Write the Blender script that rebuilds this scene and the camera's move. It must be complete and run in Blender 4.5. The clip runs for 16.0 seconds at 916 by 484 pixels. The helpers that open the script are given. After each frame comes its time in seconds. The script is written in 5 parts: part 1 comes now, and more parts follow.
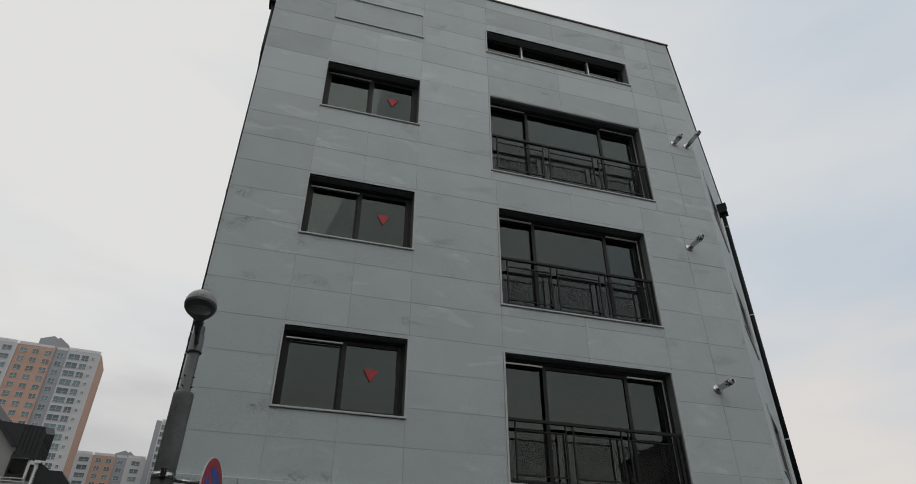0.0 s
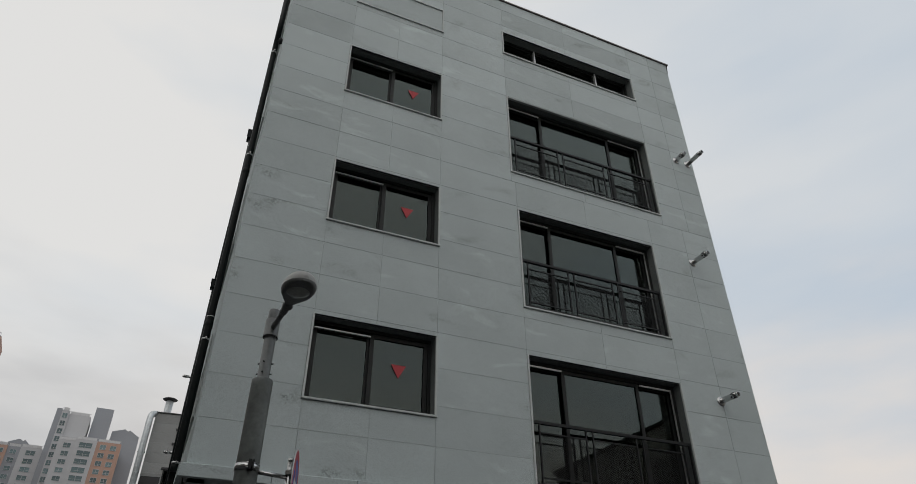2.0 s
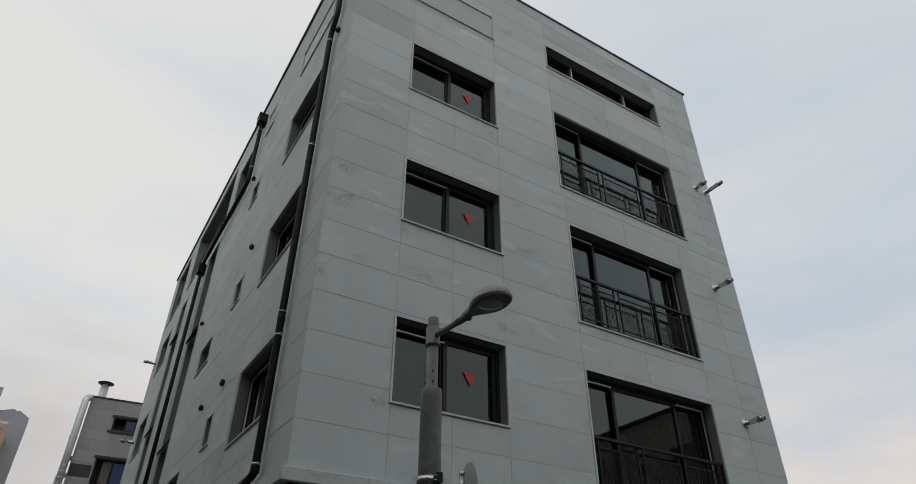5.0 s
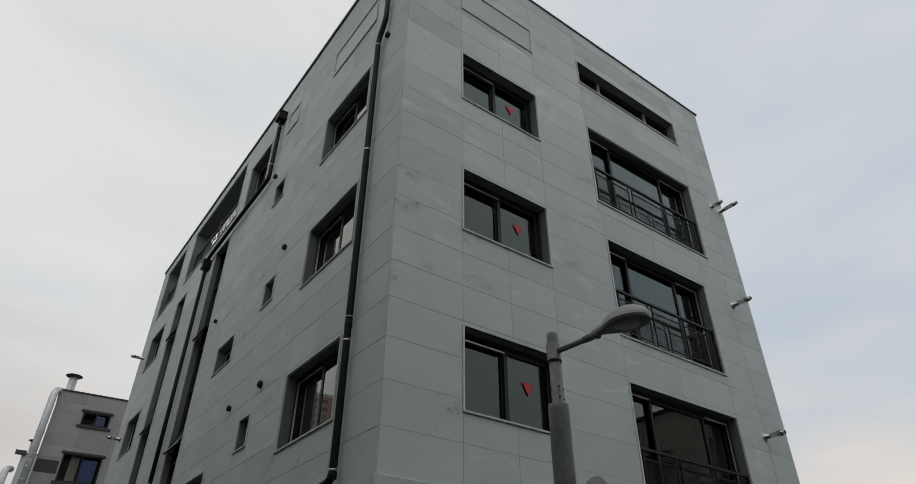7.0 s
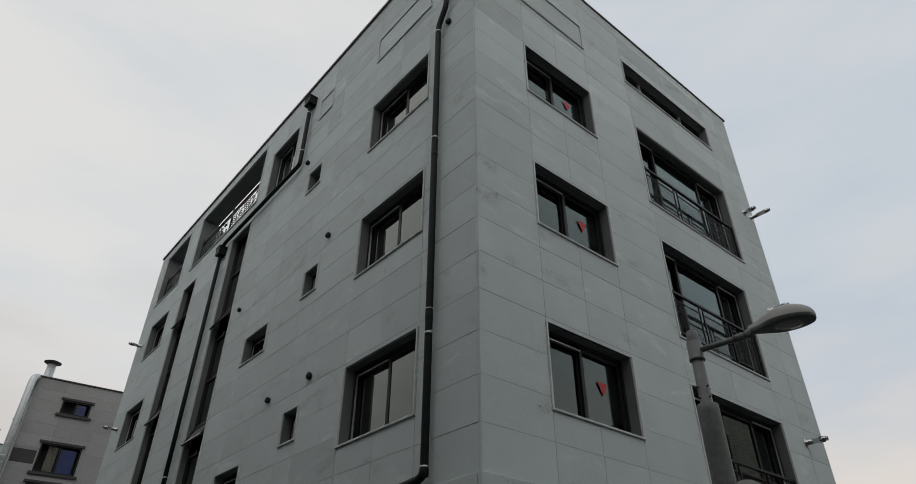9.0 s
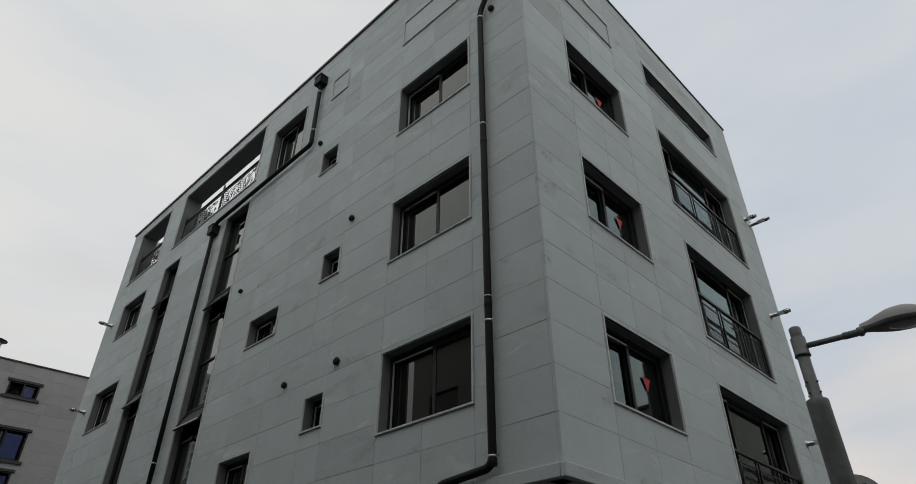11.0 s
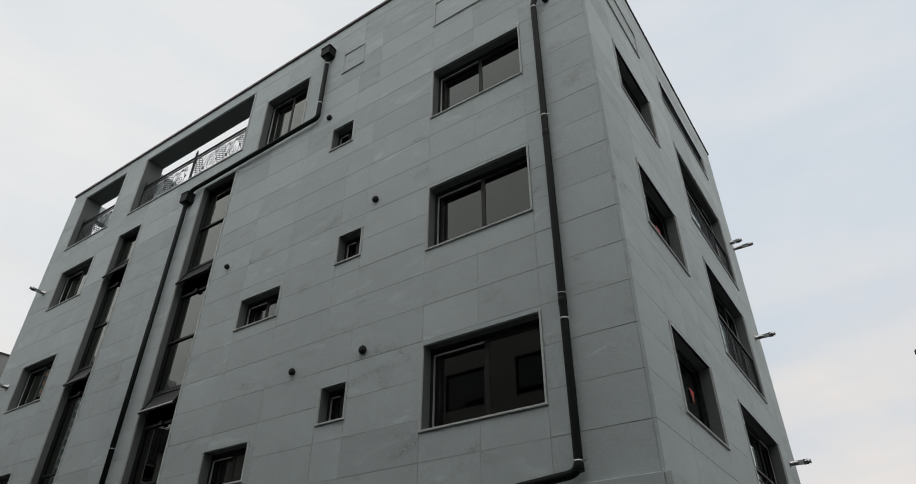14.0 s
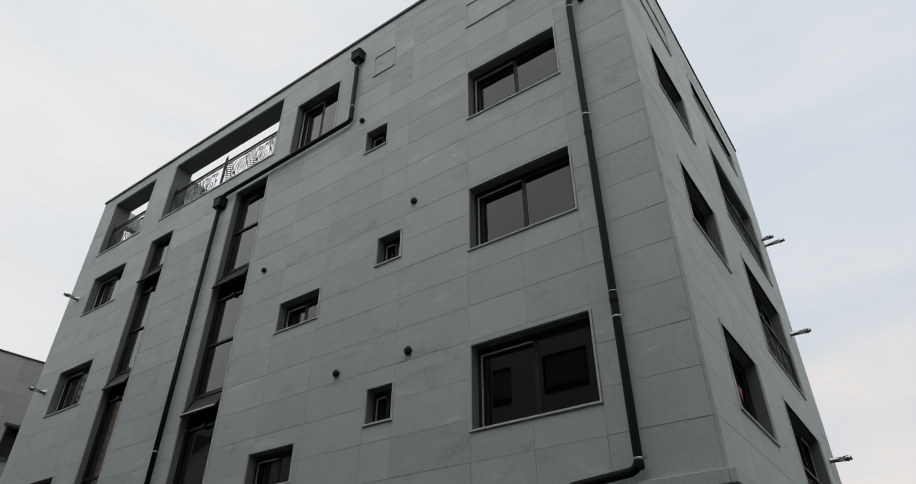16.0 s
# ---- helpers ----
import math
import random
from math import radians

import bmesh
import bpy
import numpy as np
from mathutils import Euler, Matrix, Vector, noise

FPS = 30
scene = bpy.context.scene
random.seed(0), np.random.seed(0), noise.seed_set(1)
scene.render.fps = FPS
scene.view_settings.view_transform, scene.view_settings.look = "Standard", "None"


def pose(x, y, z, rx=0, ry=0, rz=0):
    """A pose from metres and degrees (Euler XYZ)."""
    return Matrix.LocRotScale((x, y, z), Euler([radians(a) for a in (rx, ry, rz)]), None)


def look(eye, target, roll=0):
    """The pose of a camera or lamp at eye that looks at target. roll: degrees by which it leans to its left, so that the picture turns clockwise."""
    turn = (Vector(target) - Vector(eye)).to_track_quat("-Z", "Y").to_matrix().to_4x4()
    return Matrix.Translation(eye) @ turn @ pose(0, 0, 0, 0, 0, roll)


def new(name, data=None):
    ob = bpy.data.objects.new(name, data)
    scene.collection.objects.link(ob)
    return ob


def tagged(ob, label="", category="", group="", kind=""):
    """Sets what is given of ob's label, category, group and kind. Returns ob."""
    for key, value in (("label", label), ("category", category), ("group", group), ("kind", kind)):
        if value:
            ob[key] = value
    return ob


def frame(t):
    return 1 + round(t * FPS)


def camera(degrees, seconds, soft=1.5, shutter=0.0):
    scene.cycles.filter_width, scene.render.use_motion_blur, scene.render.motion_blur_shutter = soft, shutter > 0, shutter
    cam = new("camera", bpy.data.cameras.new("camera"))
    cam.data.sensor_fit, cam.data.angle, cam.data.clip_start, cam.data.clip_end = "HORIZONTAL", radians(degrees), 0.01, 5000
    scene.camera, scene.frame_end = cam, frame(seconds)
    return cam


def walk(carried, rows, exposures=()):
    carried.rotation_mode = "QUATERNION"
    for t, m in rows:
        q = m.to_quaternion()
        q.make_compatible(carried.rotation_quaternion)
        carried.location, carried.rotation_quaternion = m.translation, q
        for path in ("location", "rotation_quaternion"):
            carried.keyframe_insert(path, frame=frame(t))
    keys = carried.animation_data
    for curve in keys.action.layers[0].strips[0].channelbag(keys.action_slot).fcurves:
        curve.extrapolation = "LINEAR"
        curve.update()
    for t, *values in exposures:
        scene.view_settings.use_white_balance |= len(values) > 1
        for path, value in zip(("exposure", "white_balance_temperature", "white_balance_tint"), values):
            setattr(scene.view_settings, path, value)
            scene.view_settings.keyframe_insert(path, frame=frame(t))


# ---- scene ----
cam = camera(70.6, 16.0, soft=0.7)
PATH = [
    (0, (0.94, 0.223, 1.748), (1.406, 1.815, 2.865), 0.03),
    (0.5, (0.502, 0.373, 1.79), (1.039, 1.94, 2.91), -0.08),
    (1, (0.108, 0.496, 1.807), (0.707, 2.039, 2.93), 0.05),
    (1.5, (-0.221, 0.738, 1.771), (0.429, 2.26, 2.895), -0.01),
    (2, (-0.534, 0.919, 1.763), (0.134, 2.433, 2.886), -0.08),
    (2.5, (-0.92, 1.136, 1.793), (-0.214, 2.633, 2.917), 0.02),
    (3, (-1.27, 1.365, 1.823), (-0.538, 2.846, 2.951), -0.07),
    (3.5, (-1.687, 1.483, 1.859), (-0.931, 2.957, 2.981), -0.03),
    (6, (-3.256, 2.301, 1.922), (-2.313, 3.661, 3.046), 0.24),
    (6.5, (-3.677, 2.469, 1.945), (-2.714, 3.815, 3.068), 0.15),
    (7, (-4.04, 2.678, 1.939), (-3.056, 4.008, 3.063), 0.05),
    (7.5, (-4.301, 2.963, 1.995), (-3.298, 4.283, 3.114), 0.26),
    (8, (-4.615, 3.26, 2.003), (-3.597, 4.569, 3.122), 0.16),
    (8.5, (-4.929, 3.6, 1.996), (-3.884, 4.886, 3.117), 0.15),
    (9, (-5.158, 3.912, 2.006), (-4.092, 5.179, 3.127), 0.28),
    (11.5, (-6.321, 5.494, 1.975), (-5.093, 6.61, 3.09), 0.12),
    (12, (-6.434, 5.877, 1.995), (-5.173, 6.953, 3.114), 0.30),
    (12.5, (-6.636, 6.273, 2.021), (-5.337, 7.307, 3.137), 0.31),
    (13, (-6.798, 6.613, 2.028), (-5.464, 7.599, 3.146), 0.41),
    (13.5, (-6.911, 6.926, 2.083), (-5.556, 7.881, 3.201), 0.42),
    (14, (-7.115, 7.159, 2.095), (-5.749, 8.094, 3.217), 0.22),
    (14.5, (-7.208, 7.289, 2.09), (-5.834, 8.218, 3.208), 0.13),
    (15, (-7.284, 7.429, 2.075), (-5.913, 8.357, 3.198), 0.13),
    (15.5, (-7.39, 7.486, 2.074), (-6.033, 8.437, 3.194), -0.16),
    (16, (-7.426, 7.555, 2.059), (-6.081, 8.516, 3.184), 0.04),
]
EXPOSURES = [(0.0, 0.03), (3.5, 0.05), (9.0, 0.02), (11.5, 0.02), (12.5, 0.0), (13.0, 0.13), (13.5, 0.20), (16.0, 0.22)]
walk(cam, [(t, look(eye, target, roll)) for t, eye, target, roll in PATH], EXPOSURES)

# ---- world and light ----
world = bpy.data.worlds.new("overcast_sky")
scene.world = world
world.use_nodes = True
wn, wl = world.node_tree.nodes, world.node_tree.links
wn.clear()
w_out = wn.new("ShaderNodeOutputWorld")
w_bg = wn.new("ShaderNodeBackground")
w_sky = wn.new("ShaderNodeTexSky")
w_sky.sky_type = "NISHITA"
w_sky.sun_disc = False
w_sky.sun_elevation = radians(40)
w_sky.sun_rotation = radians(221.3)
w_sky.dust_density = 4.0
w_co = wn.new("ShaderNodeTexCoord")
w_map = wn.new("ShaderNodeMapping")
w_map.inputs["Scale"].default_value = (1.5, 1.5, 5.0)
w_noise = wn.new("ShaderNodeTexNoise")
w_noise.inputs["Scale"].default_value = 1.1
w_noise.inputs["Detail"].default_value = 4.0
w_noise.inputs["Roughness"].default_value = 0.5
w_ramp = wn.new("ShaderNodeValToRGB")
w_ramp.color_ramp.elements[0].position = 0.37
w_ramp.color_ramp.elements[0].color = (0.605, 0.640, 0.672, 1)
w_ramp.color_ramp.elements[1].position = 0.62
w_ramp.color_ramp.elements[1].color = (0.722, 0.716, 0.703, 1)
w_sep = wn.new("ShaderNodeSeparateXYZ")
w_low = wn.new("ShaderNodeMapRange")
w_low.interpolation_type = "SMOOTHSTEP"
w_low.inputs["From Min"].default_value, w_low.inputs["From Max"].default_value = 0.12, 0.50
w_low.inputs["To Min"].default_value, w_low.inputs["To Max"].default_value = 0.95, 0.0
w_side = wn.new("ShaderNodeMapRange")
w_side.inputs["From Min"].default_value, w_side.inputs["From Max"].default_value = -0.15, 0.30
w_east = wn.new("ShaderNodeMapRange")
w_east.inputs["From Min"].default_value, w_east.inputs["From Max"].default_value = 0.25, 0.85
w_haze, w_cool, w_warm, w_scale = [wn.new("ShaderNodeMix") for _ in range(4)]
for node in (w_haze, w_cool, w_warm, w_scale):
    node.data_type = "RGBA"
# haze near the horizon: dull mauve towards -x, pale and warm towards +x
w_haze.inputs[6].default_value = (0.455, 0.455, 0.460, 1)
w_haze.inputs[7].default_value = (0.735, 0.676, 0.622, 1)
# a cooler sky higher up towards +x
w_cool.blend_type = "MULTIPLY"
w_cool.inputs[7].default_value = (0.80, 0.86, 0.93, 1)
w_scale.blend_type = "ADD"
w_scale.inputs[0].default_value = 0.003
wl.new(w_co.outputs["Generated"], w_map.inputs["Vector"])
wl.new(w_map.outputs["Vector"], w_noise.inputs["Vector"])
w_west = wn.new("ShaderNodeMapRange")
w_west.inputs["From Min"].default_value, w_west.inputs["From Max"].default_value = -0.20, 0.45
w_west.inputs["To Min"].default_value, w_west.inputs["To Max"].default_value = 0.10, 0.0
w_bias = wn.new("ShaderNodeMath")
w_bias.operation = "ADD"
wl.new(w_sep.outputs["X"], w_west.inputs["Value"])
wl.new(w_noise.outputs["Fac"], w_bias.inputs[0])
wl.new(w_west.outputs["Result"], w_bias.inputs[1])
wl.new(w_bias.outputs[0], w_ramp.inputs["Fac"])
wl.new(w_co.outputs["Generated"], w_sep.inputs["Vector"])
# uneven lower edge of the cloud bank
w_edge = wn.new("ShaderNodeTexNoise")
w_edge.inputs["Scale"].default_value = 2.6
w_edge.inputs["Detail"].default_value = 5.0
w_wave = wn.new("ShaderNodeMath")
w_wave.operation = "MULTIPLY_ADD"
w_wave.inputs[1].default_value = 0.42
w_lift = wn.new("ShaderNodeMath")
w_lift.operation = "ADD"
w_lift.inputs[1].default_value = -0.21
wl.new(w_map.outputs["Vector"], w_edge.inputs["Vector"])
wl.new(w_edge.outputs["Fac"], w_wave.inputs[0])
wl.new(w_sep.outputs["Z"], w_wave.inputs[2])
wl.new(w_wave.outputs[0], w_lift.inputs[0])
wl.new(w_lift.outputs[0], w_low.inputs["Value"])
wl.new(w_sep.outputs["X"], w_side.inputs["Value"])
wl.new(w_sep.outputs["X"], w_east.inputs["Value"])
wl.new(w_side.outputs["Result"], w_haze.inputs[0])
wl.new(w_east.outputs["Result"], w_cool.inputs[0])
wl.new(w_ramp.outputs["Color"], w_cool.inputs[6])
wl.new(w_low.outputs["Result"], w_warm.inputs[0])
wl.new(w_cool.outputs[2], w_warm.inputs[6])
wl.new(w_haze.outputs[2], w_warm.inputs[7])
wl.new(w_warm.outputs[2], w_scale.inputs[6])
wl.new(w_sky.outputs["Color"], w_scale.inputs[7])
wl.new(w_scale.outputs[2], w_bg.inputs["Color"])
w_bg.inputs["Strength"].default_value = 1.0
wl.new(w_bg.outputs["Background"], w_out.inputs["Surface"])

sun = new("sun", bpy.data.lights.new("sun", "SUN"))
sun.data.energy = 0.42
sun.data.angle = radians(70)
sun.data.color = (1.0, 0.97, 0.93)
sun.matrix_world = look((0, 0, 40), (0.66 * 0.766 * 40, 0.75 * 0.766 * 40, 40 - 0.643 * 40))


# ---- materials ----
def material(name, color, rough=0.6, metal=0.0, grain=0.0, scale=60.0, bump=0.0, spread=0.0, stain=0.0, stain_scale=1.5):
    """A painted, metal or stone surface: base colour, fine grain, broad stains, a random shift for each object."""
    m = bpy.data.materials.new(name)
    m.use_nodes = True
    n, l = m.node_tree.nodes, m.node_tree.links
    b = n["Principled BSDF"]
    b.inputs["Roughness"].default_value = rough
    b.inputs["Metallic"].default_value = metal
    co, info = n.new("ShaderNodeTexCoord"), n.new("ShaderNodeObjectInfo")
    shift = n.new("ShaderNodeVectorMath")
    shift.operation = "MULTIPLY_ADD"
    shift.inputs[1].default_value = (1, 1, 1)
    times = n.new("ShaderNodeMath")
    times.operation = "MULTIPLY"
    times.inputs[1].default_value = 57.0
    l.new(info.outputs["Random"], times.inputs[0])
    l.new(co.outputs["Object"], shift.inputs[0])
    l.new(times.outputs[0], shift.inputs[2])
    value = n.new("ShaderNodeValue")
    value.outputs[0].default_value = 1.0
    out = value.outputs[0]

    def vary(source, amount):
        nonlocal out
        a = n.new("ShaderNodeMapRange")
        a.inputs["From Min"].default_value, a.inputs["From Max"].default_value = 0.25, 0.75
        a.inputs["To Min"].default_value, a.inputs["To Max"].default_value = 1 - amount, 1 + amount
        a.clamp = False
        l.new(source, a.inputs["Value"])
        mul = n.new("ShaderNodeMath")
        mul.operation = "MULTIPLY"
        l.new(out, mul.inputs[0])
        l.new(a.outputs["Result"], mul.inputs[1])
        out = mul.outputs[0]

    def tex(s, detail=3.0, rough_=0.6):
        t = n.new("ShaderNodeTexNoise")
        t.inputs["Scale"].default_value, t.inputs["Detail"].default_value, t.inputs["Roughness"].default_value = s, detail, rough_
        l.new(shift.outputs["Vector"], t.inputs["Vector"])
        return t.outputs["Fac"]

    fine = tex(scale)
    if grain:
        vary(fine, grain)
    if stain:
        vary(tex(stain_scale, 5.0), stain)
    if spread:
        a = n.new("ShaderNodeMapRange")
        a.inputs["To Min"].default_value, a.inputs["To Max"].default_value = 1 - spread, 1 + spread
        l.new(info.outputs["Random"], a.inputs["Value"])
        mul = n.new("ShaderNodeMath")
        mul.operation = "MULTIPLY"
        l.new(out, mul.inputs[0])
        l.new(a.outputs["Result"], mul.inputs[1])
        out = mul.outputs[0]
    mix = n.new("ShaderNodeVectorMath")
    mix.operation = "SCALE"
    mix.inputs[0].default_value = color
    l.new(out, mix.inputs["Scale"])
    l.new(mix.outputs["Vector"], b.inputs["Base Color"])
    if bump:
        bp = n.new("ShaderNodeBump")
        bp.inputs["Strength"].default_value = bump
        bp.inputs["Distance"].default_value = 0.002
        l.new(fine, bp.inputs["Height"])
        l.new(bp.outputs["Normal"], b.inputs["Normal"])
    return m


def granite(name, color, spread=0.07, stains=True):
    """Flamed grey granite: pepper specks, cloudy veins, rough weathered blotches."""
    m = material(name, color, rough=0.78, grain=0.25, scale=85.0, bump=0.35, spread=spread, stain=0.07, stain_scale=1.1)
    n, l = m.node_tree.nodes, m.node_tree.links
    b = n["Principled BSDF"]
    base = b.inputs["Base Color"].links[0].from_socket
    shift = [x for x in n if x.type == "VECT_MATH" and x.operation == "MULTIPLY_ADD"][0].outputs["Vector"]
    speck = n.new("ShaderNodeTexVoronoi")
    speck.inputs["Scale"].default_value = 80.0
    l.new(shift, speck.inputs["Vector"])
    sr = n.new("ShaderNodeValToRGB")
    sr.color_ramp.elements[0].position, sr.color_ramp.elements[0].color = 0.20, (0.46, 0.47, 0.47, 1)
    sr.color_ramp.elements[1].position, sr.color_ramp.elements[1].color = 0.34, (1.06, 1.06, 1.06, 1)
    l.new(speck.outputs["Distance"], sr.inputs["Fac"])
    mul = n.new("ShaderNodeMix")
    mul.data_type, mul.blend_type = "RGBA", "MULTIPLY"
    mul.inputs[0].default_value = 0.72
    l.new(base, mul.inputs[6])
    l.new(sr.outputs["Color"], mul.inputs[7])
    last = mul.outputs[2]
    if stains:
        # rough, darker blotches and pale, feathered ones, on some stones only
        for s, lo, hi, tone, seed in ((1.15, 0.60, 0.74, (0.60, 0.59, 0.58, 1), 3.1), (1.1, 0.62, 0.69, (1.14, 1.145, 1.13, 1), 11.7)):
            mp = n.new("ShaderNodeMapping")
            mp.inputs["Location"].default_value = (seed, seed * 2, seed * 3)
            mp.inputs["Scale"].default_value = (1.0, 1.0, 2.2 if tone[0] < 1 else 3.6)
            mp.inputs["Rotation"].default_value = (0, 0 if tone[0] < 1 else radians(24), 0)
            l.new(shift, mp.inputs["Vector"])
            t = n.new("ShaderNodeTexNoise")
            t.inputs["Scale"].default_value, t.inputs["Detail"].default_value = s, 6.0
            t.inputs["Distortion"].default_value = 0.7
            l.new(mp.outputs["Vector"], t.inputs["Vector"])
            r = n.new("ShaderNodeMapRange")
            r.inputs["From Min"].default_value, r.inputs["From Max"].default_value = lo, hi
            l.new(t.outputs["Fac"], r.inputs["Value"])
            k = n.new("ShaderNodeMix")
            k.data_type, k.blend_type = "RGBA", "MULTIPLY"
            k.inputs[7].default_value = tone
            strength = r.outputs["Result"]
            if tone[0] < 1:
                # the rough blotches are clusters of small pits
                pit = n.new("ShaderNodeTexNoise")
                pit.inputs["Scale"].default_value, pit.inputs["Detail"].default_value = 38.0, 2.0
                l.new(shift, pit.inputs["Vector"])
                pr = n.new("ShaderNodeMapRange")
                pr.inputs["From Min"].default_value, pr.inputs["From Max"].default_value = 0.46, 0.56
                l.new(pit.outputs["Fac"], pr.inputs["Value"])
                both = n.new("ShaderNodeMath")
                both.operation = "MULTIPLY"
                l.new(strength, both.inputs[0])
                l.new(pr.outputs["Result"], both.inputs[1])
                strength = both.outputs[0]
            l.new(strength, k.inputs[0])
            l.new(last, k.inputs[6])
            last = k.outputs[2]
    l.new(last, b.inputs["Base Color"])
    return m


def glass(name, tint, base=0.05, grazing=0.94, sheen=(0.91, 0.955, 0.90, 1)):
    """Window glass: clear, lightly tinted, with the gloss of glass."""
    m = bpy.data.materials.new(name)
    m.use_nodes = True
    n, l = m.node_tree.nodes, m.node_tree.links
    n.clear()
    out, mix = n.new("ShaderNodeOutputMaterial"), n.new("ShaderNodeMixShader")
    clear, gloss, fres = n.new("ShaderNodeBsdfTransparent"), n.new("ShaderNodeBsdfGlossy"), n.new("ShaderNodeLayerWeight")
    clear.inputs["Color"].default_value = tint
    gloss.inputs["Roughness"].default_value = 0.0
    gloss.inputs["Color"].default_value = sheen
    fres.inputs["Blend"].default_value = 0.5
    power, gain = n.new("ShaderNodeMath"), n.new("ShaderNodeMath")
    power.operation, gain.operation = "POWER", "MULTIPLY_ADD"
    power.inputs[1].default_value = 3.2
    gain.inputs[1].default_value, gain.inputs[2].default_value = grazing, base
    l.new(fres.outputs["Facing"], power.inputs[0])
    l.new(power.outputs[0], gain.inputs[0])
    l.new(gain.outputs[0], mix.inputs["Fac"])
    l.new(clear.outputs["BSDF"], mix.inputs[1])
    l.new(gloss.outputs["BSDF"], mix.inputs[2])
    l.new(mix.outputs["Shader"], out.inputs["Surface"])
    return m


def dull(m, level):
    m.node_tree.nodes["Principled BSDF"].inputs["Specular IOR Level"].default_value = level
    return m


GRANITE = granite("grey_granite", (0.456, 0.512, 0.518), 0.045)
GRANITE_HIGH = granite("grey_granite_mixed_lot", (0.456, 0.512, 0.518), 0.105)
# Wall granite with the shade of the reveals put into its colour.
LINING = granite("shaded_granite_lining", (0.122, 0.136, 0.134), 0.04, False)
GRANITE_EDGE = granite("grey_granite_slab", (0.50, 0.53, 0.525), 0.03, False)
MORTAR = material("grey_joint_sealant", (0.39, 0.425, 0.42), 0.85, grain=0.1)
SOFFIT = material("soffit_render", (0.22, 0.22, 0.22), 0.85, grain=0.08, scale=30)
# Unnaturally dark plaster: the gloom of the rooms is put into its colour.
INNER = material("darkened_inner_plaster", (0.05, 0.05, 0.048), 0.9, grain=0.05, scale=20)
ROOFING = material("roof_membrane", (0.25, 0.27, 0.26), 0.8, grain=0.1, scale=12, stain=0.15)
CAP = material("brown_cap_flashing", (0.10, 0.085, 0.085), 0.45, metal=0.3, grain=0.05)
ALU = dull(material("charcoal_aluminium", (0.011, 0.013, 0.0125), 0.45, grain=0.08, scale=40, stain=0.1), 0.3)
SILVER = material("mill_finish_aluminium", (0.55, 0.56, 0.56), 0.35, metal=0.6, grain=0.05)
GLASS = glass("tinted_window_glass", (0.13, 0.14, 0.135, 1), 0.066)
CLEAR = glass("clear_window_glass", (0.96, 0.97, 0.965, 1), 0.0, 0.15)
OUTER_GLASS = glass("outer_pane_glass", (0.93, 0.945, 0.94, 1), 0.0, 0.0, (0.88, 0.955, 0.925, 1))
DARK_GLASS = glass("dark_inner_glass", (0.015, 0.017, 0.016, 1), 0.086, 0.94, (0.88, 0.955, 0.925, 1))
IRON = dull(material("black_iron", (0.010, 0.011, 0.012), 0.5, grain=0.15, scale=30), 0.3)
PVC = dull(material("black_downpipe", (0.007, 0.010, 0.010), 0.5, grain=0.1, scale=25, stain=0.15), 0.14)
STEEL = material("stainless_steel", (0.47, 0.475, 0.47), 0.22, metal=1.0, grain=0.1, scale=50)
ZINC = material("dull_galvanised_sheet", (0.50, 0.53, 0.54), 0.42, metal=0.75, grain=0.12, scale=14, stain=0.15, stain_scale=3)
# Flat black: the dark of slots, flue mouths and rooms put into colour.
BLACK = material("flat_black_hollow", (0.01, 0.01, 0.01), 0.8)
RUBBER = dull(material("dark_vent_plastic", (0.010, 0.011, 0.012), 0.65, grain=0.1), 0.3)
RED = material("red_sticker", (0.46, 0.03, 0.04), 0.5, grain=0.03)
POLE = material("grey_green_pole_paint", (0.115, 0.125, 0.125), 0.45, grain=0.1, scale=20, stain=0.2, stain_scale=5)
POLE_DARK = material("galvanised_pole", (0.108, 0.120, 0.115), 0.45, metal=0.15, grain=0.15, scale=16, stain=0.3, stain_scale=4)
LAMP_TOP = material("pale_lamp_shell", (0.30, 0.305, 0.295), 0.4, grain=0.04)
LAMP_GLASS = material("dull_lamp_glass", (0.30, 0.32, 0.30), 0.15, grain=0.2, scale=30)
SIGN_RED = material("sign_red", (0.42, 0.02, 0.035), 0.4, stain=0.08)
SIGN_BLUE = material("sign_blue", (0.025, 0.06, 0.32), 0.4, stain=0.08)
SIGN_WHITE = material("sign_white", (0.75, 0.75, 0.75), 0.4)
ASPHALT = material("asphalt", (0.05, 0.05, 0.052), 0.9, grain=0.3, scale=60, bump=0.3, stain=0.2, stain_scale=0.4)
NB_STONE = granite("warm_grey_stone", (0.268, 0.272, 0.268), 0.09, False)
NB_DARK = material("dark_stone_band", (0.035, 0.033, 0.035), 0.7, grain=0.1)
BLUE_FILM = material("blue_window_film", (0.020, 0.032, 0.125), 0.3, stain=0.1)
CURTAIN = material("pale_curtain", (0.17, 0.16, 0.14), 0.9, grain=0.1, scale=30)
METAL_ROOF = dull(material("dark_standing_seam_metal", (0.018, 0.02, 0.022), 0.5, grain=0.1, stain=0.15), 0.25)
# Distance haze is put into the colours of the far blocks.
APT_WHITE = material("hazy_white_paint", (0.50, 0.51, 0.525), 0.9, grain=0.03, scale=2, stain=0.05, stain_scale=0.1)
